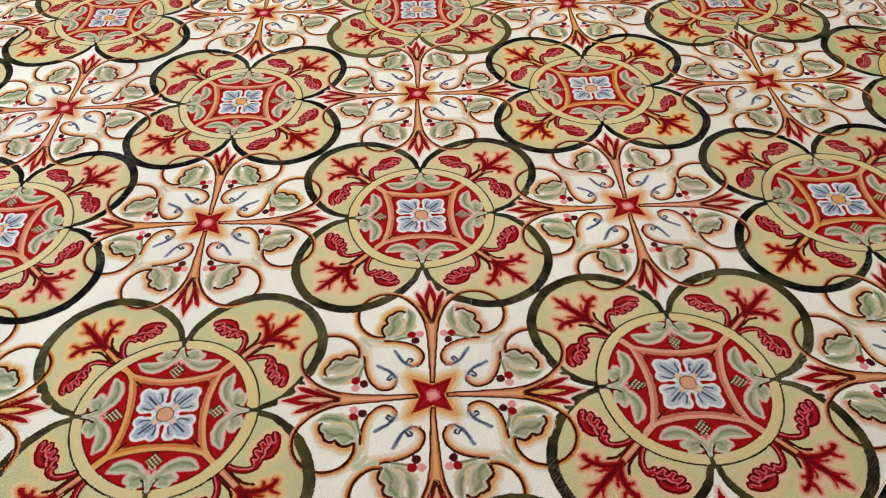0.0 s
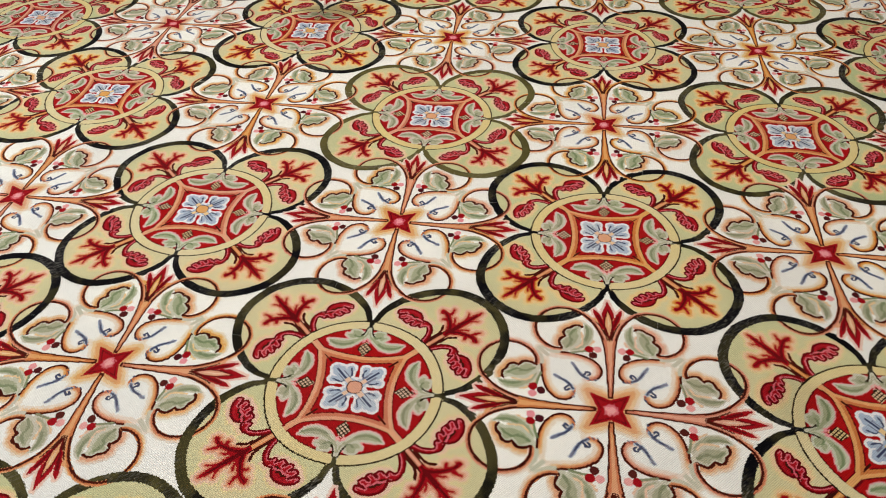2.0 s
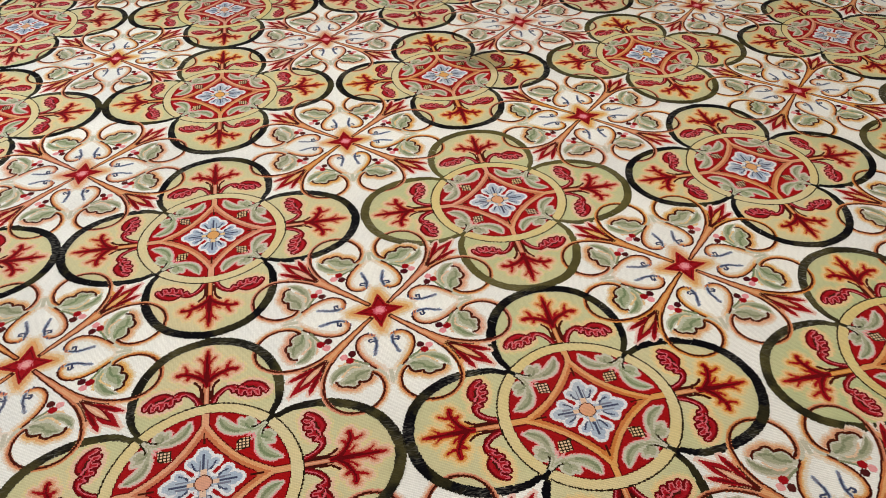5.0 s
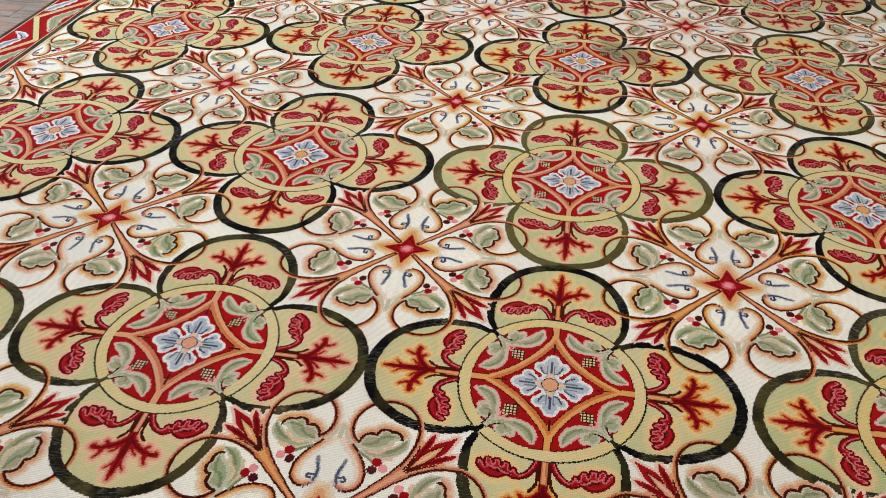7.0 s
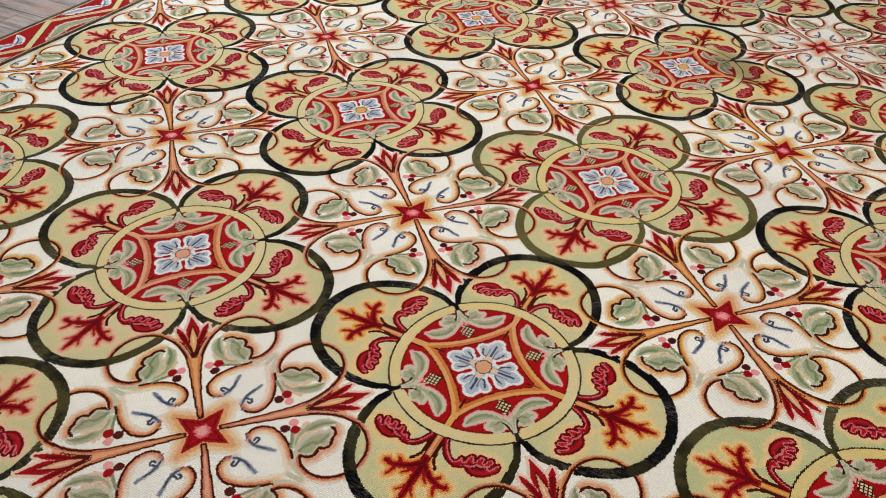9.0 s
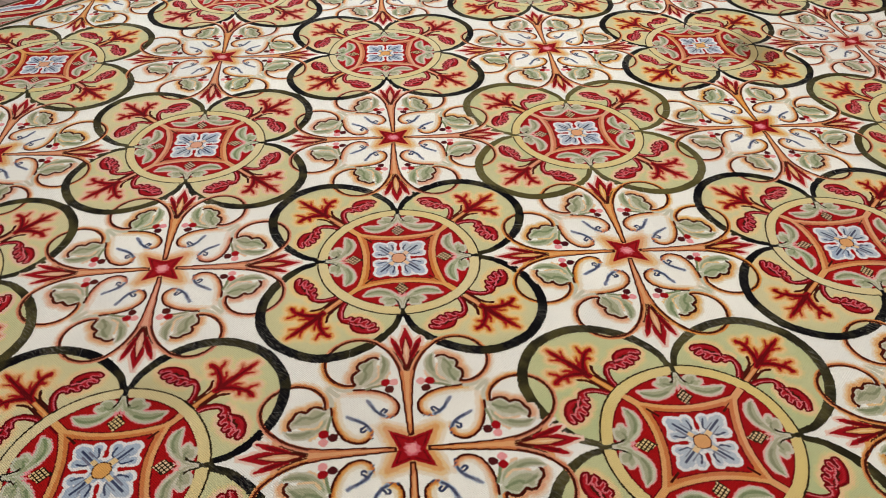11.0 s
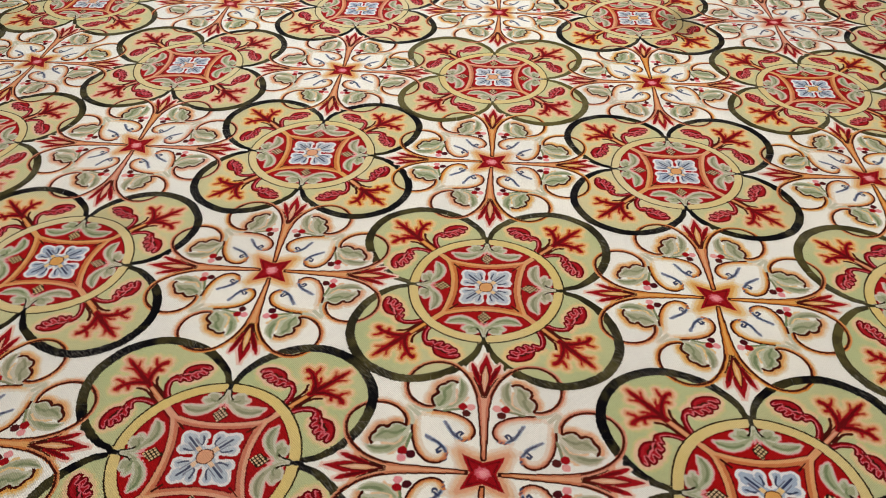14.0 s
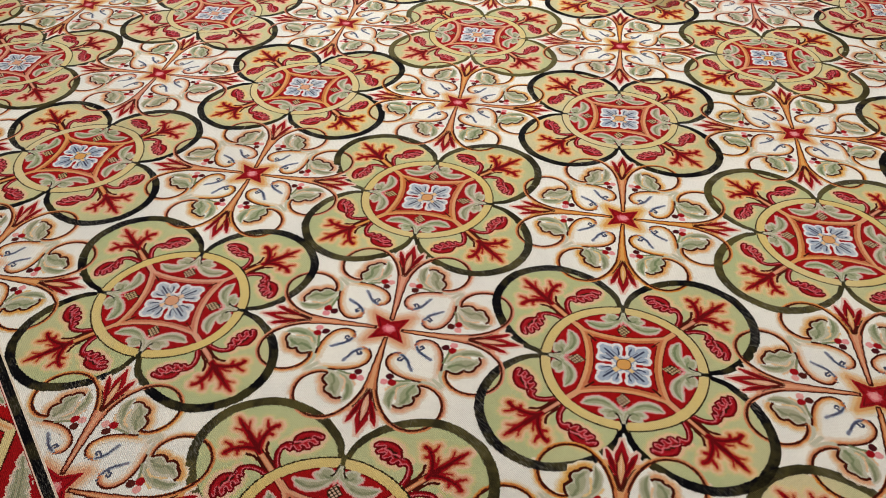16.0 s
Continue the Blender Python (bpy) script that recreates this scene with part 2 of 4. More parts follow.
def plank_wood():
    m = bpy.data.materials.new("weathered_wood")
    m.use_nodes = True
    k = Tree(m.node_tree)
    shader = m.node_tree.nodes["Principled BSDF"]
    shader.inputs["Roughness"].default_value = 0.5
    info = k.node("ShaderNodeObjectInfo")
    co = k.node("ShaderNodeTexCoord").outputs["Object"]
    shift = k.node("ShaderNodeVectorMath", operation="MULTIPLY_ADD")
    k.link(co, shift.inputs[0])
    shift.inputs[1].default_value = (3.0, 34.0, 1.0)
    k.link(k.math("MULTIPLY", info.outputs["Random"], 90.0), shift.inputs[2])
    grain = k.noise(shift.outputs[0], 1.0, 8.0, 0.68)
    broad = k.node("ShaderNodeVectorMath", operation="MULTIPLY_ADD")
    k.link(co, broad.inputs[0])
    broad.inputs[1].default_value = (1.6, 7.0, 1.0)
    k.link(k.math("MULTIPLY", info.outputs["Random"], 31.0), broad.inputs[2])
    cloud = k.noise(broad.outputs[0], 1.0, 3.0, 0.6)
    base = k.mix(k.band(cloud, 0.3, 0.7), dye(104, 92, 86, 1), dye(150, 138, 132, 1))
    base = k.mix(k.band(grain, 0.46, 0.62), base, dye(74, 60, 54, 1))
    base = k.mix(k.math("MULTIPLY", k.band(cloud, 0.46, 0.64), 0.75), base, dye(126, 92, 72, 1))
    tint = k.mix(info.outputs["Random"], (0.82, 0.8, 0.8, 1), (1.08, 1.05, 1.02, 1))
    base = k.mix(1.0, base, tint, "MULTIPLY")
    k.link(base, shader.inputs["Base Color"])
    bump = k.node("ShaderNodeBump", i_Strength=0.25, i_Distance=0.002)
    k.link(grain, bump.inputs["Height"])
    k.link(bump.outputs[0], shader.inputs["Normal"])
    return m


WOOD = plank_wood()
PLASTER = plain("wall_plaster", dye(226, 222, 214, 1), dye(216, 212, 205, 1), 3.0, 0.9)
SUBFLOOR = plain("dark_joint", dye(62, 56, 52, 1), dye(50, 46, 44, 1), 8.0, 0.9)
CANVAS = plain("jute_backing", dye(150, 124, 84, 1), dye(126, 104, 72, 1), 40.0, 0.95)


# ---- helpers for meshes ----
def box(bm, x0, y0, z0, x1, y1, z1):
    m = pose((x0 + x1) / 2, (y0 + y1) / 2, (z0 + z1) / 2) @ Matrix.Diagonal((x1 - x0, y1 - y0, z1 - z0, 1))
    return bmesh.ops.create_cube(bm, size=1, matrix=m)


def finish(name, bm, material, parent=None):
    me = bpy.data.meshes.new(name)
    bm.to_mesh(me)
    bm.free()
    me.materials.append(material)
    ob = new(name, me)
    ob.parent = parent
    return ob


# ---- room ----
EDGE = math.degrees(math.atan2(SY, SX))
MID = edge_spot(2.6, 1.85)
ROOM = pose(MID[0], MID[1], 0, 0, 0, EDGE)
RU, RW = 4.0, 3.7                    # half length and half width of the room
bm = bmesh.new()
box(bm, -RU - 0.2, -RW - 0.2, -0.25, RU + 0.2, RW + 0.2, -0.012)
floor = tagged(finish("floor", bm, SUBFLOOR), "grey weathered wooden plank floor under the carpet", "floor", kind="structure")
floor.matrix_world = ROOM
bm = bmesh.new()
box(bm, -RU - 0.2, -RW - 0.2, CEILING, RU + 0.2, RW + 0.2, CEILING + 0.2)
ceiling = tagged(finish("ceiling", bm, PLASTER), "plain white plaster ceiling", "ceiling", kind="structure")
ceiling.matrix_world = ROOM
for name, (x0, y0, x1, y1) in {"wall_north": (-RU - 0.2, RW, RU + 0.2, RW + 0.2), "wall_south": (-RU - 0.2, -RW - 0.2, RU + 0.2, -RW),
                               "wall_east": (RU, -RW, RU + 0.2, RW), "wall_west": (-RU - 0.2, -RW, -RU, RW)}.items():
    bm = bmesh.new()
    box(bm, x0, y0, -0.012, x1, y1, CEILING)
    wall = tagged(finish(name, bm, PLASTER), "plain off-white plastered wall", "wall", kind="structure")
    wall.matrix_world = ROOM


# ---- carpet: drawing the needlework ----
def curve(points, steps=8):
    """A smooth line through points."""
    p = np.array([points[0], *points, points[-1]], float)
    f = np.linspace(0, 1, steps, endpoint=False)[:, None]
    out = []
    for a, b, c, d in zip(p[:-3], p[1:-2], p[2:-1], p[3:]):
        out.append(0.5 * (2 * b + (c - a) * f + (2 * a - 5 * b + 4 * c - d) * f**2 + (3 * b - a - 3 * c + d) * f**3))
    return np.concatenate([*out, p[-1:]])


def line(s, t, points):
    """How far each stitch lies from a line (left of it: positive), and how far along it."""
    best, side, along = np.full(s.shape, 9.0), np.zeros(s.shape), np.zeros(s.shape)
    lengths = np.hypot(*np.diff(points, axis=0).T)
    total, done = lengths.sum(), 0.0
    for (ax, ay), (bx, by), n in zip(points[:-1], points[1:], lengths):
        dx, dy = (bx - ax) / n, (by - ay) / n
        f = np.clip((s - ax) * dx + (t - ay) * dy, 0, n)
        ox, oy = s - ax - f * dx, t - ay - f * dy
        far = np.hypot(ox, oy)
        near = far < best
        best = np.where(near, far, best)
        side = np.where(near, np.sign(dx * oy - dy * ox), side)
        along = np.where(near, (done + f) / total, along)
        done += n
    return best, best * side, along


def blade(s, t, points, wide, tip=0.7):
    """How far each stitch lies outside a pointed leaf along a line, wide at most as given."""
    near, side, along = line(s, t, curve(points))
    return near - wide * np.clip(np.sin(math.pi * np.clip(along, 0, 1) ** tip), 0, 1) ** 0.8, side, along


def blobs(s, t, circles):
    """How far each stitch lies outside a chain of round lobes (inside: negative)."""
    return np.min([np.hypot(s - a, t - b) - r for a, b, r in circles], axis=0)


def inside(s, t, points):
    """Which stitches lie in a closed outline."""
    odd = np.zeros(s.shape, bool)
    for (ax, ay), (bx, by) in zip(points, np.roll(points, -1, axis=0)):
        if ay != by:
            odd ^= ((ay > t) != (by > t)) & (s < (bx - ax) * (t - ay) / (by - ay) + ax)
    return odd


class Chart:
    """A stitch chart of one motif: the piece and the yarn of every stitch."""

    def __init__(self, half, seed):
        n = 2 * half
        k = (np.arange(n) - half + 0.5) * H
        self.half = half
        self.u, self.v = np.meshgrid(k, k)
        x, y = (self.u - self.v) / math.sqrt(2), (self.u + self.v) / math.sqrt(2)
        rng = np.random.default_rng(seed)
        # uneven handwork
        x = x + 0.0025 * np.sin(9 * y + seed) + 0.002 * np.sin(23 * x + 2 * seed)
        y = y + 0.0025 * np.sin(11 * x + 2 * seed) + 0.002 * np.sin(21 * y + seed)
        self.s, self.t = np.maximum(abs(x), abs(y)), np.minimum(abs(x), abs(y))
        turn = np.degrees(np.arctan2(y, x)) % 360
        self.arm = np.floor(((turn + 45) % 360) / 90).astype(int)       # which of four arms along the lattice
        self.lobe = np.floor(turn / 90).astype(int)                     # which of four diagonal lobes
        self.eighth = np.floor(turn / 45).astype(int)
        self.dither = rng.uniform(-1, 1, x.shape)
        self.piece, self.yarn, self.names = np.full(x.shape, -1), np.zeros(x.shape, int), []

    def draw(self, where, name, yarn, split=None):
        if name not in self.names:
            self.names.append(name)
        base = self.names.index(name) * 8
        self.piece[where] = (base + (0 if split is None else split[where])) if split is not None else base
        self.yarn[where] = CODE[yarn]

    def rename(self, name, where, other, split):
        """Makes some stitches of a piece a piece of their own."""
        where = where & (self.piece // 8 == self.names.index(name)) & (self.piece >= 0)
        self.names.append(other)
        self.piece[where] = self.names.index(other) * 8 + split[where]

    def tint(self, where, yarn):
        """Another yarn, in whatever piece is there."""
        self.yarn[where & (self.piece >= 0)] = CODE[yarn]

    def tidy(self):
        """Single stitches of a piece join the piece beside them."""
        p = self.piece
        beside = [np.roll(p, 1, 0), np.roll(p, -1, 0), np.roll(p, 1, 1), np.roll(p, -1, 1)]
        lone = (p >= 0) & np.all([p != b for b in beside], axis=0)
        p[lone] = np.max(beside, axis=0)[lone]

    def meshes(self, keep=None, at=None, flip=1):
        """One mesh for each piece, of rows of stitches in one yarn. at: the place of a corner of the chart, if it is not the lattice's."""
        out = []
        self.tidy()
        piece = self.piece if keep is None else np.where(keep(self.u, self.v), self.piece, -1)
        for code in np.unique(piece[piece >= 0]):
            mask = piece == code
            yarn = np.where(mask, self.yarn, -1)
            pad = np.pad(yarn, ((0, 0), (1, 1)), constant_values=-1)
            change = pad[:, 1:] != pad[:, :-1]
            corners, kinds = [], []
            for row in np.flatnonzero(mask.any(1)):
                cuts = np.flatnonzero(change[row])
                for a, b in zip(cuts[:-1], cuts[1:]):
                    if yarn[row, a] >= 0:
                        corners.append((a, row, b))
                        kinds.append(yarn[row, a])
            c = (np.array(corners, float) - self.half) * H
            u = np.stack([c[:, 0], c[:, 2], c[:, 2], c[:, 0]], 1)
            v = np.stack([c[:, 1], c[:, 1], c[:, 1] + H, c[:, 1] + H], 1)
            x, y = at(u, v) if at else ((u - v) / math.sqrt(2) * SX, (u + v) / math.sqrt(2) * SY)
            verts = np.stack([x, y, np.zeros_like(u)], -1).reshape(-1, 3)
            me = bpy.data.meshes.new(self.names[code // 8])
            me.from_pydata(verts, [], np.arange(len(verts)).reshape(-1, 4)[:, ::flip])
            used = sorted(set(kinds))
            for y in used:
                me.materials.append(YARN[NAMES[y]])
            me.polygons.foreach_set("material_index", [used.index(y) for y in kinds])
            me.update()
            out.append((self.names[code // 8], me))
        return out


def taper(s, t, points, at, wide):
    """How far each stitch lies outside a band along a line, whose half width changes on the way."""
    near, side, along = line(s, t, curve(points))
    return near - np.interp(along, at, wide), side, along


def medallion_chart(seed):
    c = Chart(170, seed)
    s, t, jag = c.s, c.t, c.dither * 0.0011
    fade = c.dither * 0.0042
    u, v, r = (s + t) / math.sqrt(2), (s - t) / math.sqrt(2), np.hypot(s, t)
    # four-lobed outline, from the cusp round to the tip of the lobe
    rim = curve([(0.300, 0.004), (0.345, 0.012), (0.380, 0.022), (0.405, 0.032), (0.437, 0.055), (0.465, 0.081), (0.489, 0.107), (0.520, 0.153), (0.543, 0.203),
                 (0.557, 0.254), (0.562, 0.308), (0.555, 0.361), (0.533, 0.416), (0.502, 0.465), (0.485, 0.485)], 5)
    c.draw(inside(s, t, np.concatenate([[(0, 0)], rim])), "medallion", "field")
    off, _, along = line(s, t, rim)
    out = r > 0.344
    # sprays of coral on the lobes
    trunk, _, up = taper(u, v, [(0.448, 0), (0.500, 0.001), (0.560, 0.0), (0.636, 0.0)], (0, 0.2, 0.6, 0.85, 1), (0.011, 0.0145, 0.0115, 0.0090, 0.003))
    arms = np.minimum.reduce([taper(u, v, p, (0, 1), w)[0] for p, w in (
        ([(0.470, 0.004), (0.494, 0.028), (0.511, 0.058), (0.521, 0.088), (0.518, 0.112)], (0.013, 0.0080)),
        ([(0.510, 0.056), (0.500, 0.068), (0.491, 0.075)], (0.0075, 0.0045)),
        ([(0.519, 0.078), (0.538, 0.076), (0.562, 0.086)], (0.0075, 0.0025)),
        ([(0.520, 0.100), (0.508, 0.108)], (0.005, 0.003)),
        ([(0.500, 0.020), (0.520, 0.030), (0.532, 0.044)], (0.0055, 0.002)),
        ([(0.556, 0.005), (0.580, 0.016), (0.596, 0.030)], (0.005, 0.001)))])
    coral = np.minimum(trunk, arms)
    stalk = np.where((u > 0.33) & (u < 0.470), v, 9)
    tendril = line(u, v, curve([(0.372, 0.020), (0.408, 0.021), (0.443, 0.026), (0.470, 0.046)]))[0]
    # curled leaf: its back, and the scalloped front towards the ring
    back = curve([(0.340, 0.013), (0.366, 0.021), (0.390, 0.033), (0.416, 0.054), (0.430, 0.084), (0.429, 0.106), (0.419, 0.124), (0.429, 0.140), (0.436, 0.164), (0.424, 0.198), (0.402, 0.222), (0.380, 0.232)], 6)
    front = curve([(0.380, 0.232), (0.370, 0.230), (0.363, 0.221), (0.371, 0.212), (0.392, 0.200), (0.370, 0.206), (0.357, 0.203), (0.354, 0.192), (0.361, 0.181), (0.378, 0.174),
                   (0.361, 0.174), (0.356, 0.163), (0.361, 0.151), (0.384, 0.145), (0.368, 0.140), (0.366, 0.128), (0.375, 0.118), (0.398, 0.114), (0.387, 0.107), (0.389, 0.097),
                   (0.405, 0.091), (0.410, 0.082), (0.403, 0.069), (0.386, 0.053), (0.366, 0.042), (0.344, 0.034)], 4)
    frond = inside(u, v, np.concatenate([back, front])) & out
    bnear, fnear = line(u, v, back)[0], line(u, v, front)[0]
    fold = line(u, v, curve([(0.420, 0.112), (0.413, 0.132), (0.405, 0.148), (0.397, 0.156), (0.397, 0.172), (0.389, 0.186), (0.390, 0.202)]))[0]
    # gold wool round the sprays, shading into the field
    rear = np.where(v > 0.075, bnear, 9)
    ahead = np.where((v > 0.085) & out, fnear, 9)
    glow = np.minimum.reduce([np.maximum(coral, 0), rear + 0.004, ahead + 0.006])
    c.tint((glow < 0.032 + fade * 1.4) & out, "field_light")
    c.tint((glow < 0.023 + fade) & out, "straw")
    c.tint((np.minimum(coral, glow + 0.006) < 0.0135 + fade * 0.8) & out, "gold")
    c.tint((np.minimum(coral, glow + 0.008) < 0.0058 + fade * 0.5) & out, "orange")
    c.draw((tendril < 0.0056) & out, "tendril", "brown", c.eighth)
    c.draw((stalk < 0.0155) & out, "spray", "brown", c.lobe)
    c.draw((stalk < 0.0105) & out, "spray", "orange", c.lobe)
    c.draw((stalk < 0.0055) & out, "spray", "gold", c.lobe)
    c.draw(coral < 0.0012 + jag, "spray", "crimson", c.lobe)
    c.draw(coral < -0.0058, "spray", "deep_red", c.lobe)
    c.draw(frond, "curled_leaf", "crimson", c.eighth)
    full = frond & (v > 0.066)
    c.draw(full & (fold < 0.0120) & (bnear < 0.034) & (v > 0.11), "curled_leaf", "brown", c.eighth)
    c.draw(full & (bnear < 0.0160) & (bnear > 0.007) & (v > 0.13), "curled_leaf", "cherry", c.eighth)
    c.draw(full & (fnear > 0.010) & (fnear < 0.0150) & (fold > 0.006), "curled_leaf", "cherry", c.eighth)
    c.draw(full & (fnear < 0.0092 + jag), "curled_leaf", "pink", c.eighth)
    c.draw(full & (fold < 0.0036), "curled_leaf", "pink", c.eighth)
    c.draw(frond & (v < 0.072) & (fnear < 0.0088), "curled_leaf", "pink", c.eighth)
    c.draw((fnear < 0.0042) & out, "curled_leaf", "deep_red", c.eighth)
    c.draw((bnear < 0.0044) & out, "curled_leaf", "deep_red", c.eighth)
    # outline on top
    width = np.interp(along, (0, 0.10, 0.22, 0.42, 1), (0.009, 0.0125, 0.0155, 0.0200, 0.0205))
    edge = (off < width + jag) & (r > 0.346)
    c.draw(edge & (t < 0.205), "outline", "outline", c.eighth)
    c.draw(edge & (t >= 0.205), "lobe_edge", "outline", c.lobe)
    # centre: ring and scarlet disc
    c.draw(r < 0.3510, "ring", "ring")
    c.draw((r < 0.3500) & (r > 0.3440), "ring", "dark")
    c.draw((r > 0.3470) & ((np.floor(c.u / G) + np.floor(c.v / G)) % 2 == 0) & (r < 0.3510), "ring", "dark")
    c.draw(r < 0.3035, "disc", "deep_red")
    c.draw(r < 0.2985, "disc", "red")
    side = np.hypot(s - 0.653, t) - 0.512
    frame_ = np.minimum(abs(side), np.where(u > 0.19, abs(v) + 0.002, 9))
    c.draw((frame_ < 0.0190) & (r < 0.303), "frame", "deep_red")
    c.draw((frame_ < 0.0145) & (r < 0.303), "frame", "orange")
    c.draw((frame_ < 0.0145) & (r < 0.303) & (side < 0.0005 + jag), "frame", "gold")
    c.draw((abs(v) < 0.0034) & (u > 0.165) & (u < 0.215), "frame", "brown")
    # pairs of grey-green leaves with a bud
    neck = taper(s, t, [(0.322, 0.0), (0.275, 0.006), (0.248, 0.022)], (0, 1), (0.009, 0.015))[0]
    lobe = blobs(s, t, [(0.272, 0.046, 0.026), (0.258, 0.062, 0.023), (0.280, 0.060, 0.018), (0.262, 0.080, 0.014)])
    blade_, lean, far = taper(s, t, [(0.250, 0.026), (0.228, 0.052), (0.213, 0.085), (0.214, 0.120), (0.230, 0.156)], (0, 0.3, 0.6, 0.85, 1), (0.014, 0.0205, 0.0245, 0.0195, 0.005))
    wing = np.minimum.reduce([neck, lobe, blade_])
    c.draw((wing < 0.0055 + jag) & (r < 0.292) & (s < 0.30), "winged_leaf", "rose", c.arm)
    c.draw((wing < 0.001) & (r < 0.325), "winged_leaf", "leaf_light", c.arm)
    c.draw((wing < -0.0095 + jag) & (r < 0.296), "winged_leaf", "leaf", c.arm)
    c.draw((abs(lean - 0.004) < 0.0050) & (blade_ < -0.006) & (far > 0.25), "winged_leaf", "leaf_dark", c.arm)
    c.draw((line(s, t, curve([(0.262, 0.024), (0.254, 0.040), (0.262, 0.056)]))[0] < 0.0042), "winged_leaf", "leaf_dark", c.arm)
    c.draw((abs(neck) < 0.0035) & (s > 0.262) & (r < 0.315), "winged_leaf", "dark", c.arm)
    c.draw((t < 0.020) & (s > 0.222) & (s < 0.246) & (np.mod(s + 2 * t, 0.022) < 0.012), "winged_leaf", "rose", c.arm)
    bud = abs(s - 0.194) / 0.040 + t / 0.032
    c.draw(bud < 1, "bud", "dark", c.arm)
    c.draw((bud < 0.95) & (np.floor(c.u / H) % 3 != 0) & (np.floor(c.v / H) % 3 != 0), "bud", "straw", c.arm)
    c.draw((s > 0.312) & (s < 0.36) & (t < 0.007 + (s - 0.31) * 0.12), "outline", "outline", c.eighth)
    # blue flower
    bloom = blobs(u, v, [(0.124, 0.000, 0.0245), (0.106, 0.008, 0.027), (0.086, 0.041, 0.0235), (0.072, 0.019, 0.026), (0.03, 0.0, 0.03)])
    bloom = np.maximum(bloom, np.where(s > 0.040, 0.004 + (s - 0.04) * 0.10 - t, -1))
    c.draw(bloom < 0.004, "flower", "white")
    c.draw(bloom < -0.0075 + jag, "flower", "sky")
    c.draw((bloom < -0.006) & (line(u, v, curve([(0.050, 0.017), (0.064, 0.032), (0.086, 0.042)]))[0] < 0.0036), "flower", "blue")
    c.draw((v < 0.0155) & (u > 0.046) & (u < 0.112), "flower", "sky")
    c.draw((v < 0.0046) & (u > 0.050) & (u < 0.120), "flower", "blue")
    c.draw((abs(v - 0.0135) < 0.0026) & (u > 0.050) & (u < 0.098), "flower", "grey")
    c.draw((u < 0.056) & (v < 0.010), "flower", "straw")
    c.draw(r < 0.0335, "flower", "brown")
    c.draw(r < 0.0295, "flower", "gold")
    lone = (c.piece // 8 == c.names.index("disc")) & (r > 0.2) & (side >= 0)
    c.piece[lone] = c.names.index("frame") * 8
    c.rename("disc", side < 0, "red_segment", c.arm)
    return c


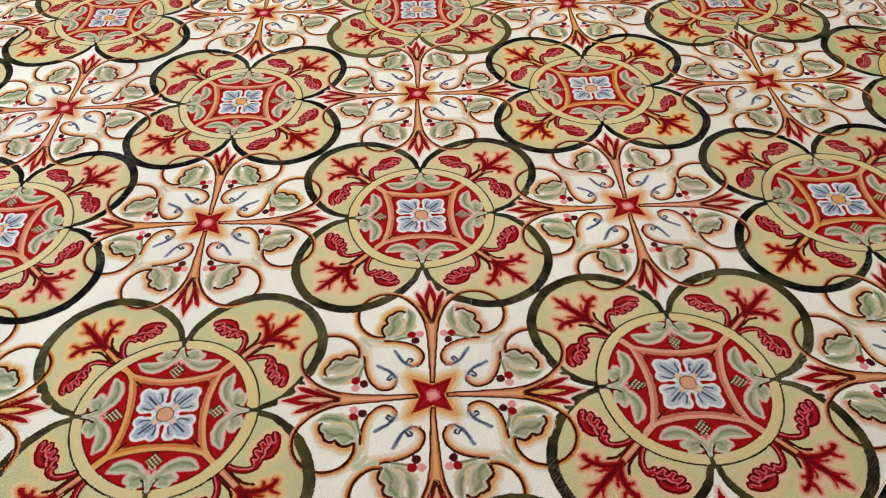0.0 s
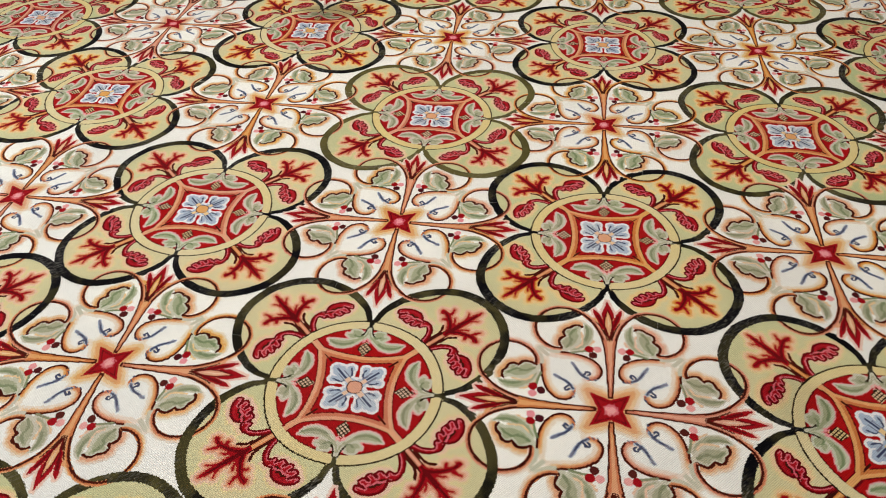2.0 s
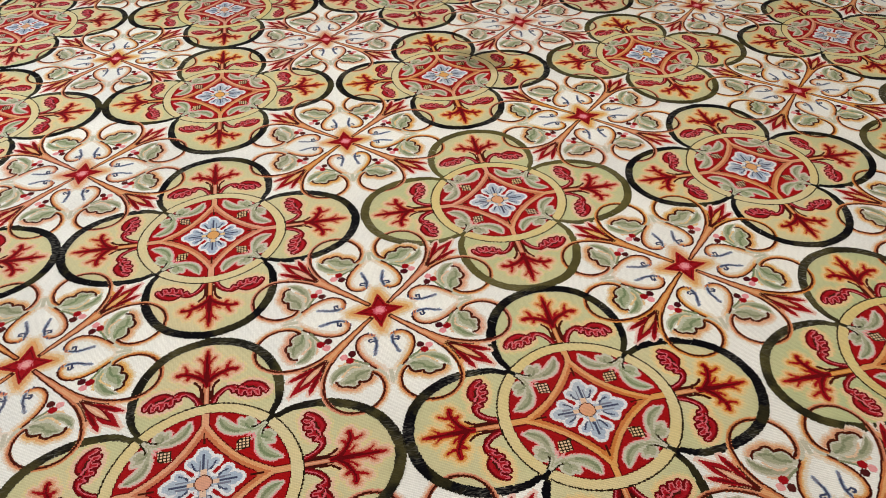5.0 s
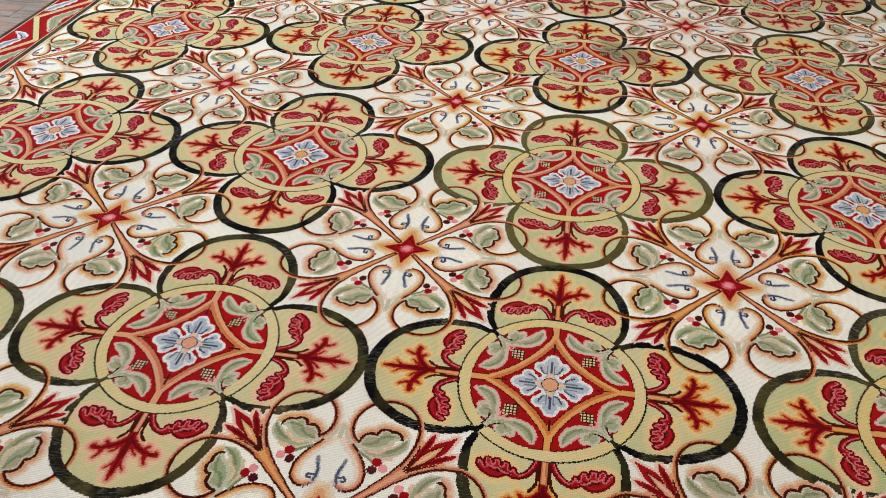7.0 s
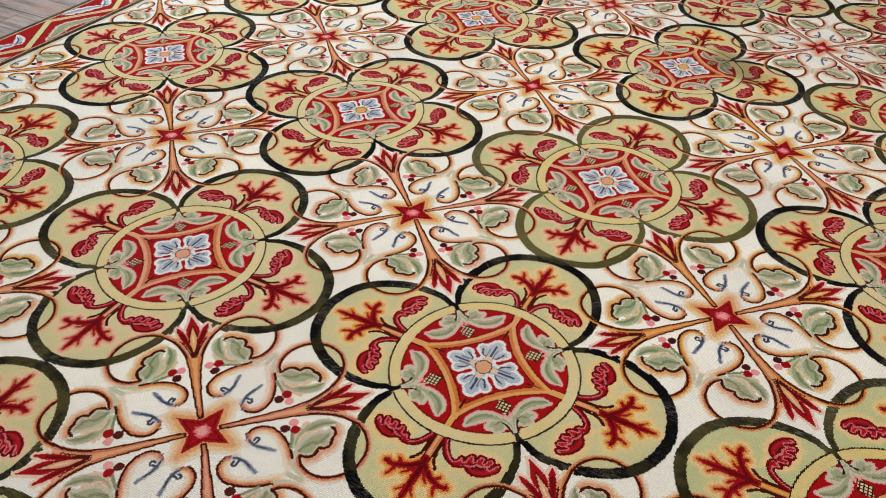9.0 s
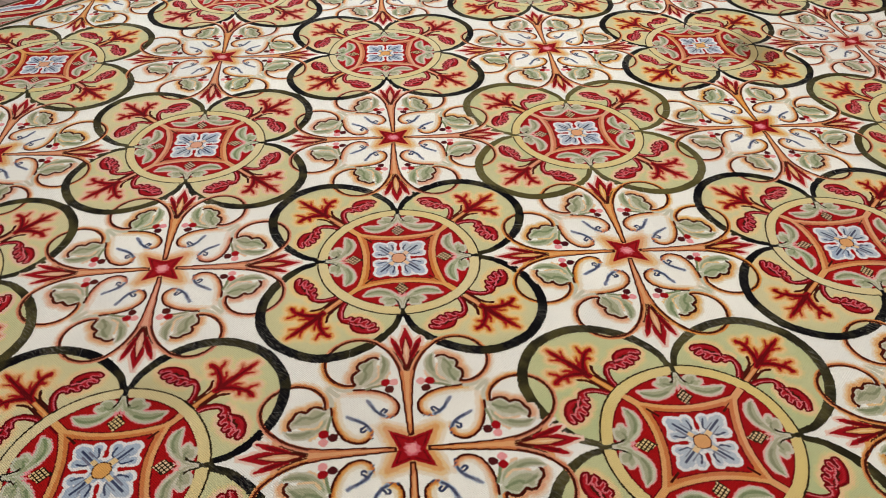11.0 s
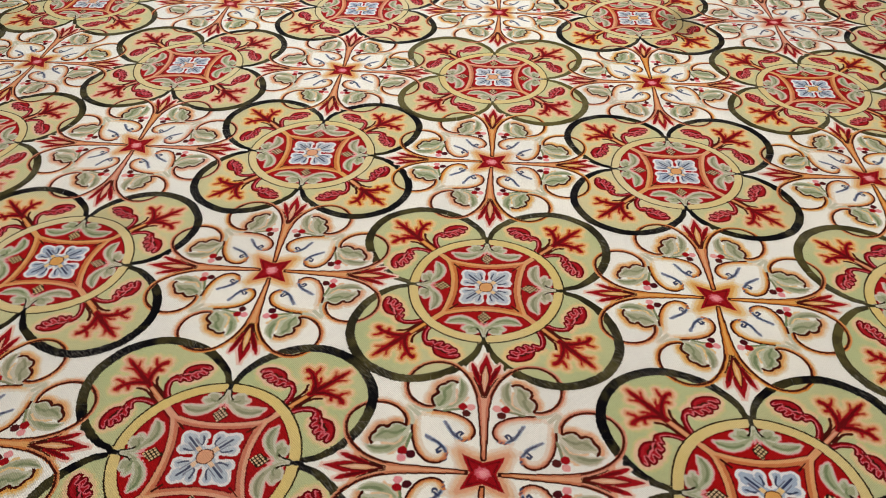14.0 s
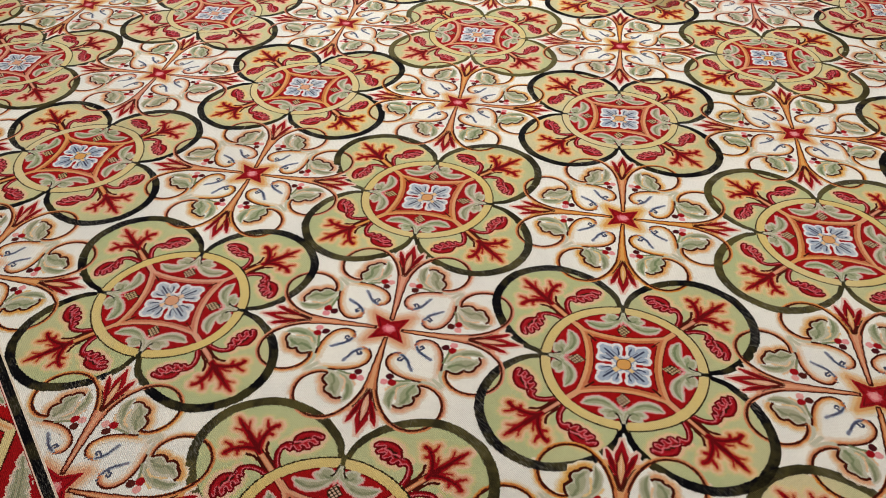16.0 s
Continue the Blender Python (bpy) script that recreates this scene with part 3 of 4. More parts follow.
def star_chart(seed):
    c = Chart(150, seed)
    s, t, jag, fade = c.s, c.t, c.dither * 0.0010, c.dither * 0.0038
    u, v, r = (s + t) / math.sqrt(2), (s - t) / math.sqrt(2), np.hypot(s, t)
    near, side, along = line(s, t, curve([(0.318, 0.017), (0.355, 0.023), (0.393, 0.036), (0.435, 0.056), (0.475, 0.087), (0.504, 0.122), (0.519, 0.166), (0.518, 0.212),
                                          (0.500, 0.252), (0.468, 0.283), (0.425, 0.302), (0.380, 0.304), (0.338, 0.290), (0.307, 0.263), (0.289, 0.229), (0.287, 0.200)], 5))
    cnear, cside, calong = line(s, t, curve([(0.335, 0.330), (0.296, 0.282), (0.274, 0.236), (0.267, 0.192), (0.262, 0.140), (0.247, 0.090), (0.221, 0.053), (0.188, 0.037), (0.160, 0.040), (0.142, 0.054), (0.133, 0.078)]))
    edge = curve([(0.287, 0.200), (0.292, 0.191), (0.311, 0.201), (0.333, 0.203), (0.348, 0.192), (0.357, 0.179), (0.371, 0.186), (0.390, 0.181), (0.400, 0.167), (0.404, 0.154), (0.416, 0.142), (0.419, 0.122), (0.411, 0.106)], 5)
    low = curve([(0.411, 0.106), (0.390, 0.117), (0.365, 0.114), (0.338, 0.117), (0.314, 0.128), (0.294, 0.150), (0.280, 0.182), (0.287, 0.200)], 6)
    lobe, lean, reach = taper(s, t, [(0.282, 0.152), (0.305, 0.116), (0.340, 0.090), (0.380, 0.080), (0.412, 0.086), (0.432, 0.098)], (0, 0.2, 0.5, 0.8, 1), (0.006, 0.015, 0.0205, 0.0180, 0.004))
    enear, eside, ealong = line(s, t, edge)
    lnear = line(s, t, low)[0]
    body = inside(s, t, np.concatenate([edge, low]))
    vein = line(s, t, curve([(0.300, 0.134), (0.318, 0.110), (0.350, 0.106), (0.378, 0.109)]))[0]
    star = np.maximum(u * 0.42 + abs(v) - 0.0440, u - 0.110)         # four points on the diagonals
    tulip_c = np.maximum(t - 0.024 * np.clip((0.574 - s) / 0.075, 0, 1) * np.clip((s - 0.40) / 0.08, 0, 1), np.maximum(0.40 - s, s - 0.574))
    tulip_s, _, tip = taper(s, t, [(0.415, 0.018), (0.450, 0.030), (0.485, 0.042), (0.520, 0.056)], (0, 0.4, 0.8, 1), (0.008, 0.0115, 0.0095, 0.002))
    # soft halos in paler wool
    c.draw((star < 0.050 + fade) & (u < 0.160 + fade), "star", "cream")
    c.draw((star < 0.036 + fade) & (u < 0.148 + fade), "star", "straw")
    c.draw((star < 0.020 + fade) & (u < 0.134), "star", "gold")
    c.draw((near < 0.021 + fade) & (side < 0), "scroll", "cream", c.eighth)
    c.draw((near < 0.0140 + fade) & (side < 0), "scroll", "straw", c.eighth)
    c.draw((cnear < 0.030 + fade) & (cside < 0) & (calong > 0.27), "curl", "cream", c.eighth)
    c.draw((cnear < 0.017 + fade) & (cside < 0) & (calong > 0.31), "curl", "straw", c.eighth)
    beyond = (eside > 0) & (near > 0.013) & ~body & (ealong > 0.04) & (ealong < 0.985) & (lobe > 0)
    c.draw((enear < 0.034 + fade) & beyond, "leaf", "cream", c.eighth)
    c.draw((enear < 0.026 + fade) & beyond, "leaf", "straw", c.eighth)
    c.draw((enear < 0.017 + fade) & beyond, "leaf", "gold", c.eighth)
    halo = np.minimum(tulip_c, tulip_s)
    room = np.interp(s, (0.46, 0.511, 0.535, 0.563, 0.595, 0.62, 0.66), (0.16, 0.107, 0.081, 0.055, 0.032, 0.022, 0.01)) - 0.024
    c.draw((s > 0.41) & (halo < 0.012 + fade * 0.6) & (t < room) & (s < 0.585), "tulip", "blush", c.arm)
    c.draw((s > 0.345) & (s < 0.47) & (t < np.interp(s, (0.318, 0.355, 0.393, 0.435, 0.475), (0.017, 0.023, 0.036, 0.056, 0.087)) - 0.008), "tulip", "gold", c.arm)
    # leaves: a body with a dark scalloped edge, and a lobe rolled up beside it
    tail = taper(s, t, [(0.284, 0.172), (0.270, 0.206), (0.274, 0.242), (0.292, 0.276)], (0, 1), (0.010, 0.005))[0]
    c.draw(tail < 0, "leaf", "leaf_light", c.eighth)
    c.draw((lobe < 0.010 + fade) & (s < 0.345) & (t < 0.130) & (lean < 0), "leaf", "straw", c.eighth)
    c.draw(body | (lnear < 0.003), "leaf", "leaf_light", c.eighth)
    c.draw(body & (lnear > 0.010 + fade * 0.7) & (enear > 0.013 + fade), "leaf", "leaf", c.eighth)
    for p in ([(0.296, 0.172), (0.318, 0.158), (0.340, 0.152), (0.352, 0.158)], [(0.362, 0.158), (0.378, 0.150), (0.392, 0.138)]):
        c.draw(body & (line(s, t, curve(p))[0] < 0.0058 + jag * 2), "leaf", "leaf_dark", c.eighth)
    c.draw(lobe < 0.001, "leaf", "leaf_light", c.eighth)
    c.draw(lobe < -0.0060 + fade * 0.5, "leaf", "leaf", c.eighth)
    c.draw((lobe < -0.006) & (abs(lean - 0.004) < 0.0060 + jag) & (reach > 0.45), "leaf", "leaf_dark", c.eighth)
    c.draw((vein < 0.0042 + jag * 2), "leaf", "straw", c.eighth)
    c.draw((enear < 0.0056) & (ealong > 0.03), "leaf", "brown", c.eighth)
    # scrolls: dark inner edge, gold back fading outwards
    root = along < 0.20
    c.draw((side > -0.0100 + jag) & (near < 0.0105), "scroll", "gold", c.eighth)
    c.draw((side > -0.0062 + jag * 2) & (near < 0.010), "scroll", "orange", c.eighth)
    c.draw((side > -0.0005) & (near < 0.0092), "scroll", "brown", c.eighth)
    c.draw(root & (side < -0.0100) & (near < 0.0155), "scroll", "brown", c.eighth)
    c.draw((cnear < 0.0125 + fade * 0.3) & (cside < 0) & (calong > 0.36), "curl", "gold", c.eighth)
    c.draw((cnear < 0.0062 + jag) & (calong > 0.38), "curl", "orange", c.eighth)
    c.draw((cside > -0.0008) & (cnear < 0.0078) & (calong > 0.36) & (calong < 0.93), "curl", "brown", c.eighth)
    c.draw((v < 0.011 + fade) & (u > 0.335) & (u < 0.420), "curl", "cream", c.eighth)
    c.draw((v < 0.0080) & (u > 0.345) & (u < 0.408 + fade), "curl", "leaf_light", c.eighth)
    # stalk, berries, blue squiggles
    c.draw((line(s, t, curve([(0.284, 0.090), (0.279, 0.118), (0.270, 0.152)]))[0] < 0.0050), "stalk", "leaf_dark", c.eighth)
    c.draw(np.hypot(s - 0.296, t - 0.048) < 0.0160, "pale_berry", "rose", c.eighth)
    c.draw(np.hypot(s - 0.264, t - 0.065) < 0.0165, "dark_berry", "maroon", c.eighth)
    c.draw(np.hypot(s - 0.295, t - 0.080) < 0.0170, "red_berry", "crimson", c.eighth)
    wave = line(s, t, curve([(0.215, 0.146), (0.192, 0.132), (0.170, 0.120), (0.152, 0.104), (0.141, 0.086)]))[0]
    c.draw(wave < 0.0085 + fade * 0.6, "squiggle", "sky", c.eighth)
    c.draw(wave < 0.0052, "squiggle", "grey", c.eighth)
    c.draw(line(s, t, curve([(0.152, 0.104), (0.163, 0.096), (0.173, 0.088), (0.166, 0.077), (0.157, 0.084)]))[0] < 0.0046, "squiggle", "blue", c.eighth)
    c.draw(line(s, t, curve([(0.192, 0.132), (0.170, 0.120), (0.152, 0.104), (0.143, 0.090)]))[0] < 0.0034, "squiggle", "blue", c.eighth)
    hook = line(s, t, curve([(0.140, 0.084), (0.133, 0.068), (0.136, 0.050)]))[0]
    c.draw((hook < 0.0052) & (np.floor(c.u / G) % 2 == 0), "squiggle", "blue", c.eighth)
    # stems and tulips
    rimmed = np.interp(s, (0.05, 0.10, 0.19, 0.30, 0.352, 0.37), (0.010, 0.0125, 0.0165, 0.0235, 0.033, 0.034))
    c.draw((t < rimmed) & (s > 0.052) & (s < 0.345) & (t < s), "stem", "brown", c.arm)
    c.draw((t < rimmed - 0.0064) & (s > 0.062) & (s < 0.345), "stem", "orange", c.arm)
    c.draw((t < (rimmed - 0.0064) * 0.5) & (s > 0.10) & (s < 0.345), "stem", "gold", c.arm)
    c.draw((t < (s - 0.338) * 0.34) & (s > 0.343) & (s < 0.42), "tulip", "brown", c.arm)
    c.draw(tulip_s < 0.001 + jag, "tulip", "crimson", c.arm)
    c.draw((tulip_s < -0.005) & (tip < 0.7), "tulip", "deep_red", c.arm)
    c.draw(tulip_c < 0.001, "tulip", "crimson", c.arm)
    c.draw(t < 0.0175 * np.clip((0.528 - s) / 0.06, 0, 1) * np.clip((s - 0.36) / 0.05, 0, 1), "tulip", "deep_red", c.arm)
    c.draw(t < 0.0120 * np.clip((0.515 - s) / 0.06, 0, 1) * np.clip((s - 0.37) / 0.05, 0, 1), "tulip", "gold", c.arm)
    c.draw(t < 0.0055 * np.clip((0.500 - s) / 0.06, 0, 1) * np.clip((s - 0.40) / 0.05, 0, 1), "tulip", "straw", c.arm)
    # star
    c.draw(star < 0.002, "star", "crimson")
    c.draw((star < -0.008) & (u > 0.03), "star", "deep_red")
    c.draw((star < -0.013) & (u > 0.03), "star", "crimson")
    c.draw(r < 0.027 + fade * 1.5, "star", "pink")
    c.draw(r < 0.016 + fade * 1.5, "star", "rose")
    # on the sage lobes the scroll has no pale fringe
    deep = np.hypot(s - 0.6853, t - 0.3147)
    fringe = np.isin(c.yarn, [CODE["cream"], CODE["straw"]]) & (c.piece >= 0)
    c.piece[(deep < 0.25) & fringe & (near < 0.04) & (t > 0.075)] = -1
    c.piece[fringe & (s > 0.45) & (t < 0.17) & (t > room)] = -1
    c.rename("scroll", (along > 0.55) & (deep > 0.25), "loop", c.eighth)
    return c


# ---- carpet: its body ----
carpet = tagged(new("carpet"), "ivory needlepoint carpet with sage and red medallions on wooden floor", "carpet")
carpet.empty_display_size = 0.3
BODY = (U_IN - 0.462, U_END + 0.462, W_IN - 0.462, W_END + 0.462)


def slab(name, u0, u1, w0, w1, z0, z1, material, label=""):
    """A flat part of the carpet, laid out along its edges, with a rounded rim."""
    bm = bmesh.new()
    low = [bm.verts.new((*edge_spot(u, w), z0)) for u, w in ((u0, w0), (u1, w0), (u1, w1), (u0, w1))]
    top = [bm.verts.new((*edge_spot(u, w), z1)) for u, w in ((u0, w0), (u1, w0), (u1, w1), (u0, w1))]
    bm.faces.new(low[::-1])
    bm.faces.new(top)
    for n in range(4):
        bm.faces.new((low[n], low[(n + 1) % 4], top[(n + 1) % 4], top[n]))
    return tagged(finish(name, bm, material, carpet), label)


slab("backing", *BODY, 0.0005, 0.004, CANVAS, "brown jute backing")
slab("ground", U_IN, U_END, W_IN, W_END, 0.004, 0.0080, YARN["ivory"], "ivory wool ground")


# ---- carpet: medallions and stars ----
def motif(name, chart_meshes, z, label):
    """The first of a motif: its main piece with the others under it."""
    main = [me for n, me in chart_meshes if n == name][0]
    ob = tagged(new(name, main), label)
    ob.parent = carpet
    ob.location.z = z
    for n, me in chart_meshes:
        if me is not main:
            piece = new(n, me)
            piece.parent = ob
            piece.location.z = 0.0005 if n == "lobe_edge" else 0      # worked over the scrolls that meet it
    return ob


def place(ob, first, i, j, z, tones):
    dx, dy = DRIFT.get((i, j), (0, 0))
    x, y = spot(i, j)
    if not first:
        ob = copy_thing(ob, pose(x + dx, y + dy, z))
    else:
        ob.location = (x + dx, y + dy, z)
    vary = random.Random(31 * i + j)
    for o in (ob, *ob.children_recursive):
        # each piece was worked from a skein of its own
        o.color = (tones[0], tones[1], min(1, max(0, tones[2] + vary.uniform(-0.3, 0.3))), 1)
    return ob


# How far single motifs were worked off the even lattice.
DRIFT = {(4, 2): (0.024, -0.006), (-2, 1): (0.004, -0.008), (-2, 2): (-0.016, 0.013), (-1, -1): (0.02, -0.028), (-1, 0): (-0.005, -0.003),
         (-1, 1): (-0.002, -0.006), (-1, 2): (-0.008, 0.006), (-1, 3): (0.005, -0.001), (0, -1): (0.021, -0.006), (0, 0): (0.001, -0.003),
         (0, 1): (-0.004, 0.005), (0, 2): (0.007, -0.008), (0, 3): (0.004, -0.005), (0, 4): (0.003, -0.004), (1, -1): (0.005, 0.001),
         (1, 0): (-0.01, 0.004), (1, 1): (-0.009, 0.003), (1, 2): (0, -0.003), (1, 3): (0.008, -0.008), (1, 4): (0.002, 0.005),
         (2, 0): (-0.003, 0.002), (2, 1): (-0.012, 0.005), (2, 2): (0.014, -0.007), (2, 3): (0.012, 0.004), (2, 4): (0.01, 0.01),
         (3, 1): (0.008, 0.005), (3, 2): (0.005, 0.002), (3, 3): (0.022, 0.005), (3, 4): (0.02, -0.002)}
# Share of olive in the outline, green in the field, pink in the golds, where a medallion was worked in wools of its own.
WOOLS = {(0, 2): (0.95, 0.55, 0.4), (1, 1): (0.0, 0.45, 0.45), (0, 0): (0.30, 0.35, 0.85), (1, 3): (0.0, 0.4, 0.35), (-1, 1): (0.03, 0.25, 0.6), (2, 2): (0.40, 0.75, 0.2),
         (3, 1): (0.16, 0.9, 0.6), (3, 3): (0.14, 0.85, 0.6), (2, 0): (0.02, 0.4, 0.3), (-1, 3): (0.0, 0.3, 0.2), (1, -1): (0.35, 0.4, 0.9), (-1, -1): (0.45, 0.45, 0.6),
         (-2, 2): (0.15, 0.3, 0.3), (2, 4): (0.6, 0.8, 0.6), (4, 2): (0.5, 0.9, 0.7), (0, 4): (0.6, 0.4, 0.2)}
# The same for the golds of single stars.
STAR_GOLDS = {(3, 2): 0.8, (2, 1): 0.45, (2, 3): 0.2, (1, 2): 0.4, (1, 0): 0.75, (-1, 0): 0.5, (0, -1): 0.55, (0, 1): 0.65, (0, 3): 0.45, (3, 4): 0.5, (-1, 2): 0.4}
rng = random.Random(4)
field = [(i, j) for i in range(-8, 12) for j in range(-8, 12)]
medals = [(i, j) for i, j in field if (i + j) % 2 == 0 and U_IN < i + j < U_END and W_IN < j - i < W_END]
stars = [(i, j) for i, j in field if (i + j) % 2 == 1 and U_IN < i + j < U_END and W_IN < j - i < W_END]
ends = [(i, j) for i, j in field if (i + j) % 2 == 1 and U_IN <= i + j <= U_END and W_IN <= j - i <= W_END and (i, j) not in stars]

firsts = [motif("medallion", medallion_chart(seed).meshes(), 0, "four-lobed sage medallion with scarlet centre") for seed in (1, 6)]
for n, (i, j) in enumerate(medals):
    first = firsts[n % 2]
    tones = WOOLS.get((i, j), (rng.choice((0.03, 0.15, 0.5)), rng.uniform(0.3, 0.7), rng.uniform(0.5, 0.9) if i < 0 else rng.uniform(0.1, 0.6)))
    place(first, n < 2, i, j, 0.0082, tones)
chart = star_chart(2)
firsts = [motif("star", k.meshes(), 0, "crimson star with four gold scrolled arms") for k in (chart, star_chart(9))]
for n, (i, j) in enumerate(stars):
    place(firsts[n % 2], n < 2, i, j, 0.0084, (0.5, 0.5, STAR_GOLDS.get((i, j), rng.uniform(0.5, 0.95) if i < 1 else rng.uniform(0.1, 0.7))))
# Stars cut by the border: the half or quarter that lies on the ground.
cut = {}
for i, j in sorted(ends):
    lo_u, hi_u, lo_w, hi_w = i + j == U_IN, i + j == U_END, j - i == W_IN, j - i == W_END
    sides = (lo_u, hi_u, lo_w, hi_w)
    whole = sides not in cut
    if whole:
        cut[sides] = motif("star", chart.meshes(lambda u, v: ~((lo_u & (u < 0)) | (hi_u & (u > 0)) | (lo_w & (v < 0)) | (hi_w & (v > 0)))), 0, "crimson star cut off by the border")
    place(cut[sides], whole, i, j, 0.0084, (0.5, 0.5, rng.uniform(0.05, 0.75)))


# ---- carpet: border ----
class BorderChart(Chart):
    """One repeat of the border, half a lattice diagonal long: a runs along it (-0.5 to 0.5), d outwards from the field."""

    def __init__(self):
        along, across = STITCHES // 2, 75
        self.half = 0
        self.u, self.v = np.meshgrid((np.arange(along) + 0.5) * H, (np.arange(across) + 0.5) * H)
        self.a, self.d = self.u / (along * H) - 0.5, self.v / (along * H)
        self.dither = np.random.default_rng(5).uniform(-1, 1, self.a.shape)
        self.piece, self.yarn, self.names = np.full(self.a.shape, -1), np.zeros(self.a.shape, int), []


def border_chart():
    c = BorderChart()
    a, d, jag = c.a, c.d, c.dither * 0.006
    inner = (d > 0.067) & (d < 0.411)
    # white and blue leaf on the outer side, about the ribbon's inner bend
    leaf, bend, reach = blade(a, d, [(-0.34, 0.385), (-0.22, 0.350), (-0.10, 0.295), (0.0, 0.240), (0.045, 0.21)], 0.052)
    lobe, _, _ = blade(a, d, [(0.0, 0.22), (0.07, 0.260), (0.12, 0.315), (0.15, 0.380)], 0.040)
    leaf = np.minimum(leaf + 0.006 * np.sin(reach * 30), lobe)
    c.draw((leaf < 0.006 + jag) & inner, "white_leaf", "white")
    c.draw((leaf < -0.016 + jag) & inner, "white_leaf", "sky")
    c.draw((abs(bend) < 0.006) & (leaf < -0.004), "white_leaf", "grey")
    c.draw((abs(bend - 0.018) < 0.004) & (leaf < -0.004), "white_leaf", "blue")
    c.draw((line(a, d, curve([(0.02, 0.240), (0.08, 0.285), (0.115, 0.345)]))[0] < 0.006) & (leaf < -0.004), "white_leaf", "blue")
    # green leaves on the inner side, one half at each end of the repeat
    b, half = 0.5 - abs(a), (a > 0).astype(int)
    leaf, bend, reach = blade(b, d, [(-0.10, 0.215), (0.0, 0.185), (0.10, 0.140), (0.19, 0.105), (0.31, 0.075)], 0.056)
    leaf = leaf + 0.006 * np.sin(reach * 34)
    c.draw((leaf < 0.010 + jag) & inner, "green_leaf", "blush", half)
    c.draw((leaf < 0.0) & inner, "green_leaf", "leaf_light", half)
    c.draw((leaf < -0.014 + jag) & inner, "green_leaf", "leaf", half)
    c.draw((abs(bend + 0.004) < 0.006) & (leaf < -0.004), "green_leaf", "leaf_dark", half)
    c.draw((abs(bend - 0.022) < 0.005) & (leaf < -0.006), "green_leaf", "leaf_dark", half)
    c.draw((line(b, d, curve([(0.0, 0.085), (0.07, 0.088), (0.14, 0.078)]))[0] < 0.007) & inner, "green_leaf", "crimson", half)
    # folded ribbon: straw one way, gold the other
    ribbon = line(abs(a), d, np.array([(0.0, 0.085), (0.5, 0.385)]))[0]
    c.draw((ribbon < 0.034 + jag * 0.6) & inner, "ribbon", "brown")
    c.draw((ribbon < 0.026) & inner, "ribbon", "ring")
    c.draw((ribbon < 0.026) & inner & (a < 0), "ribbon", "straw")
    c.draw((ribbon < 0.008) & inner & (a < 0), "ribbon", "gold")
    return c


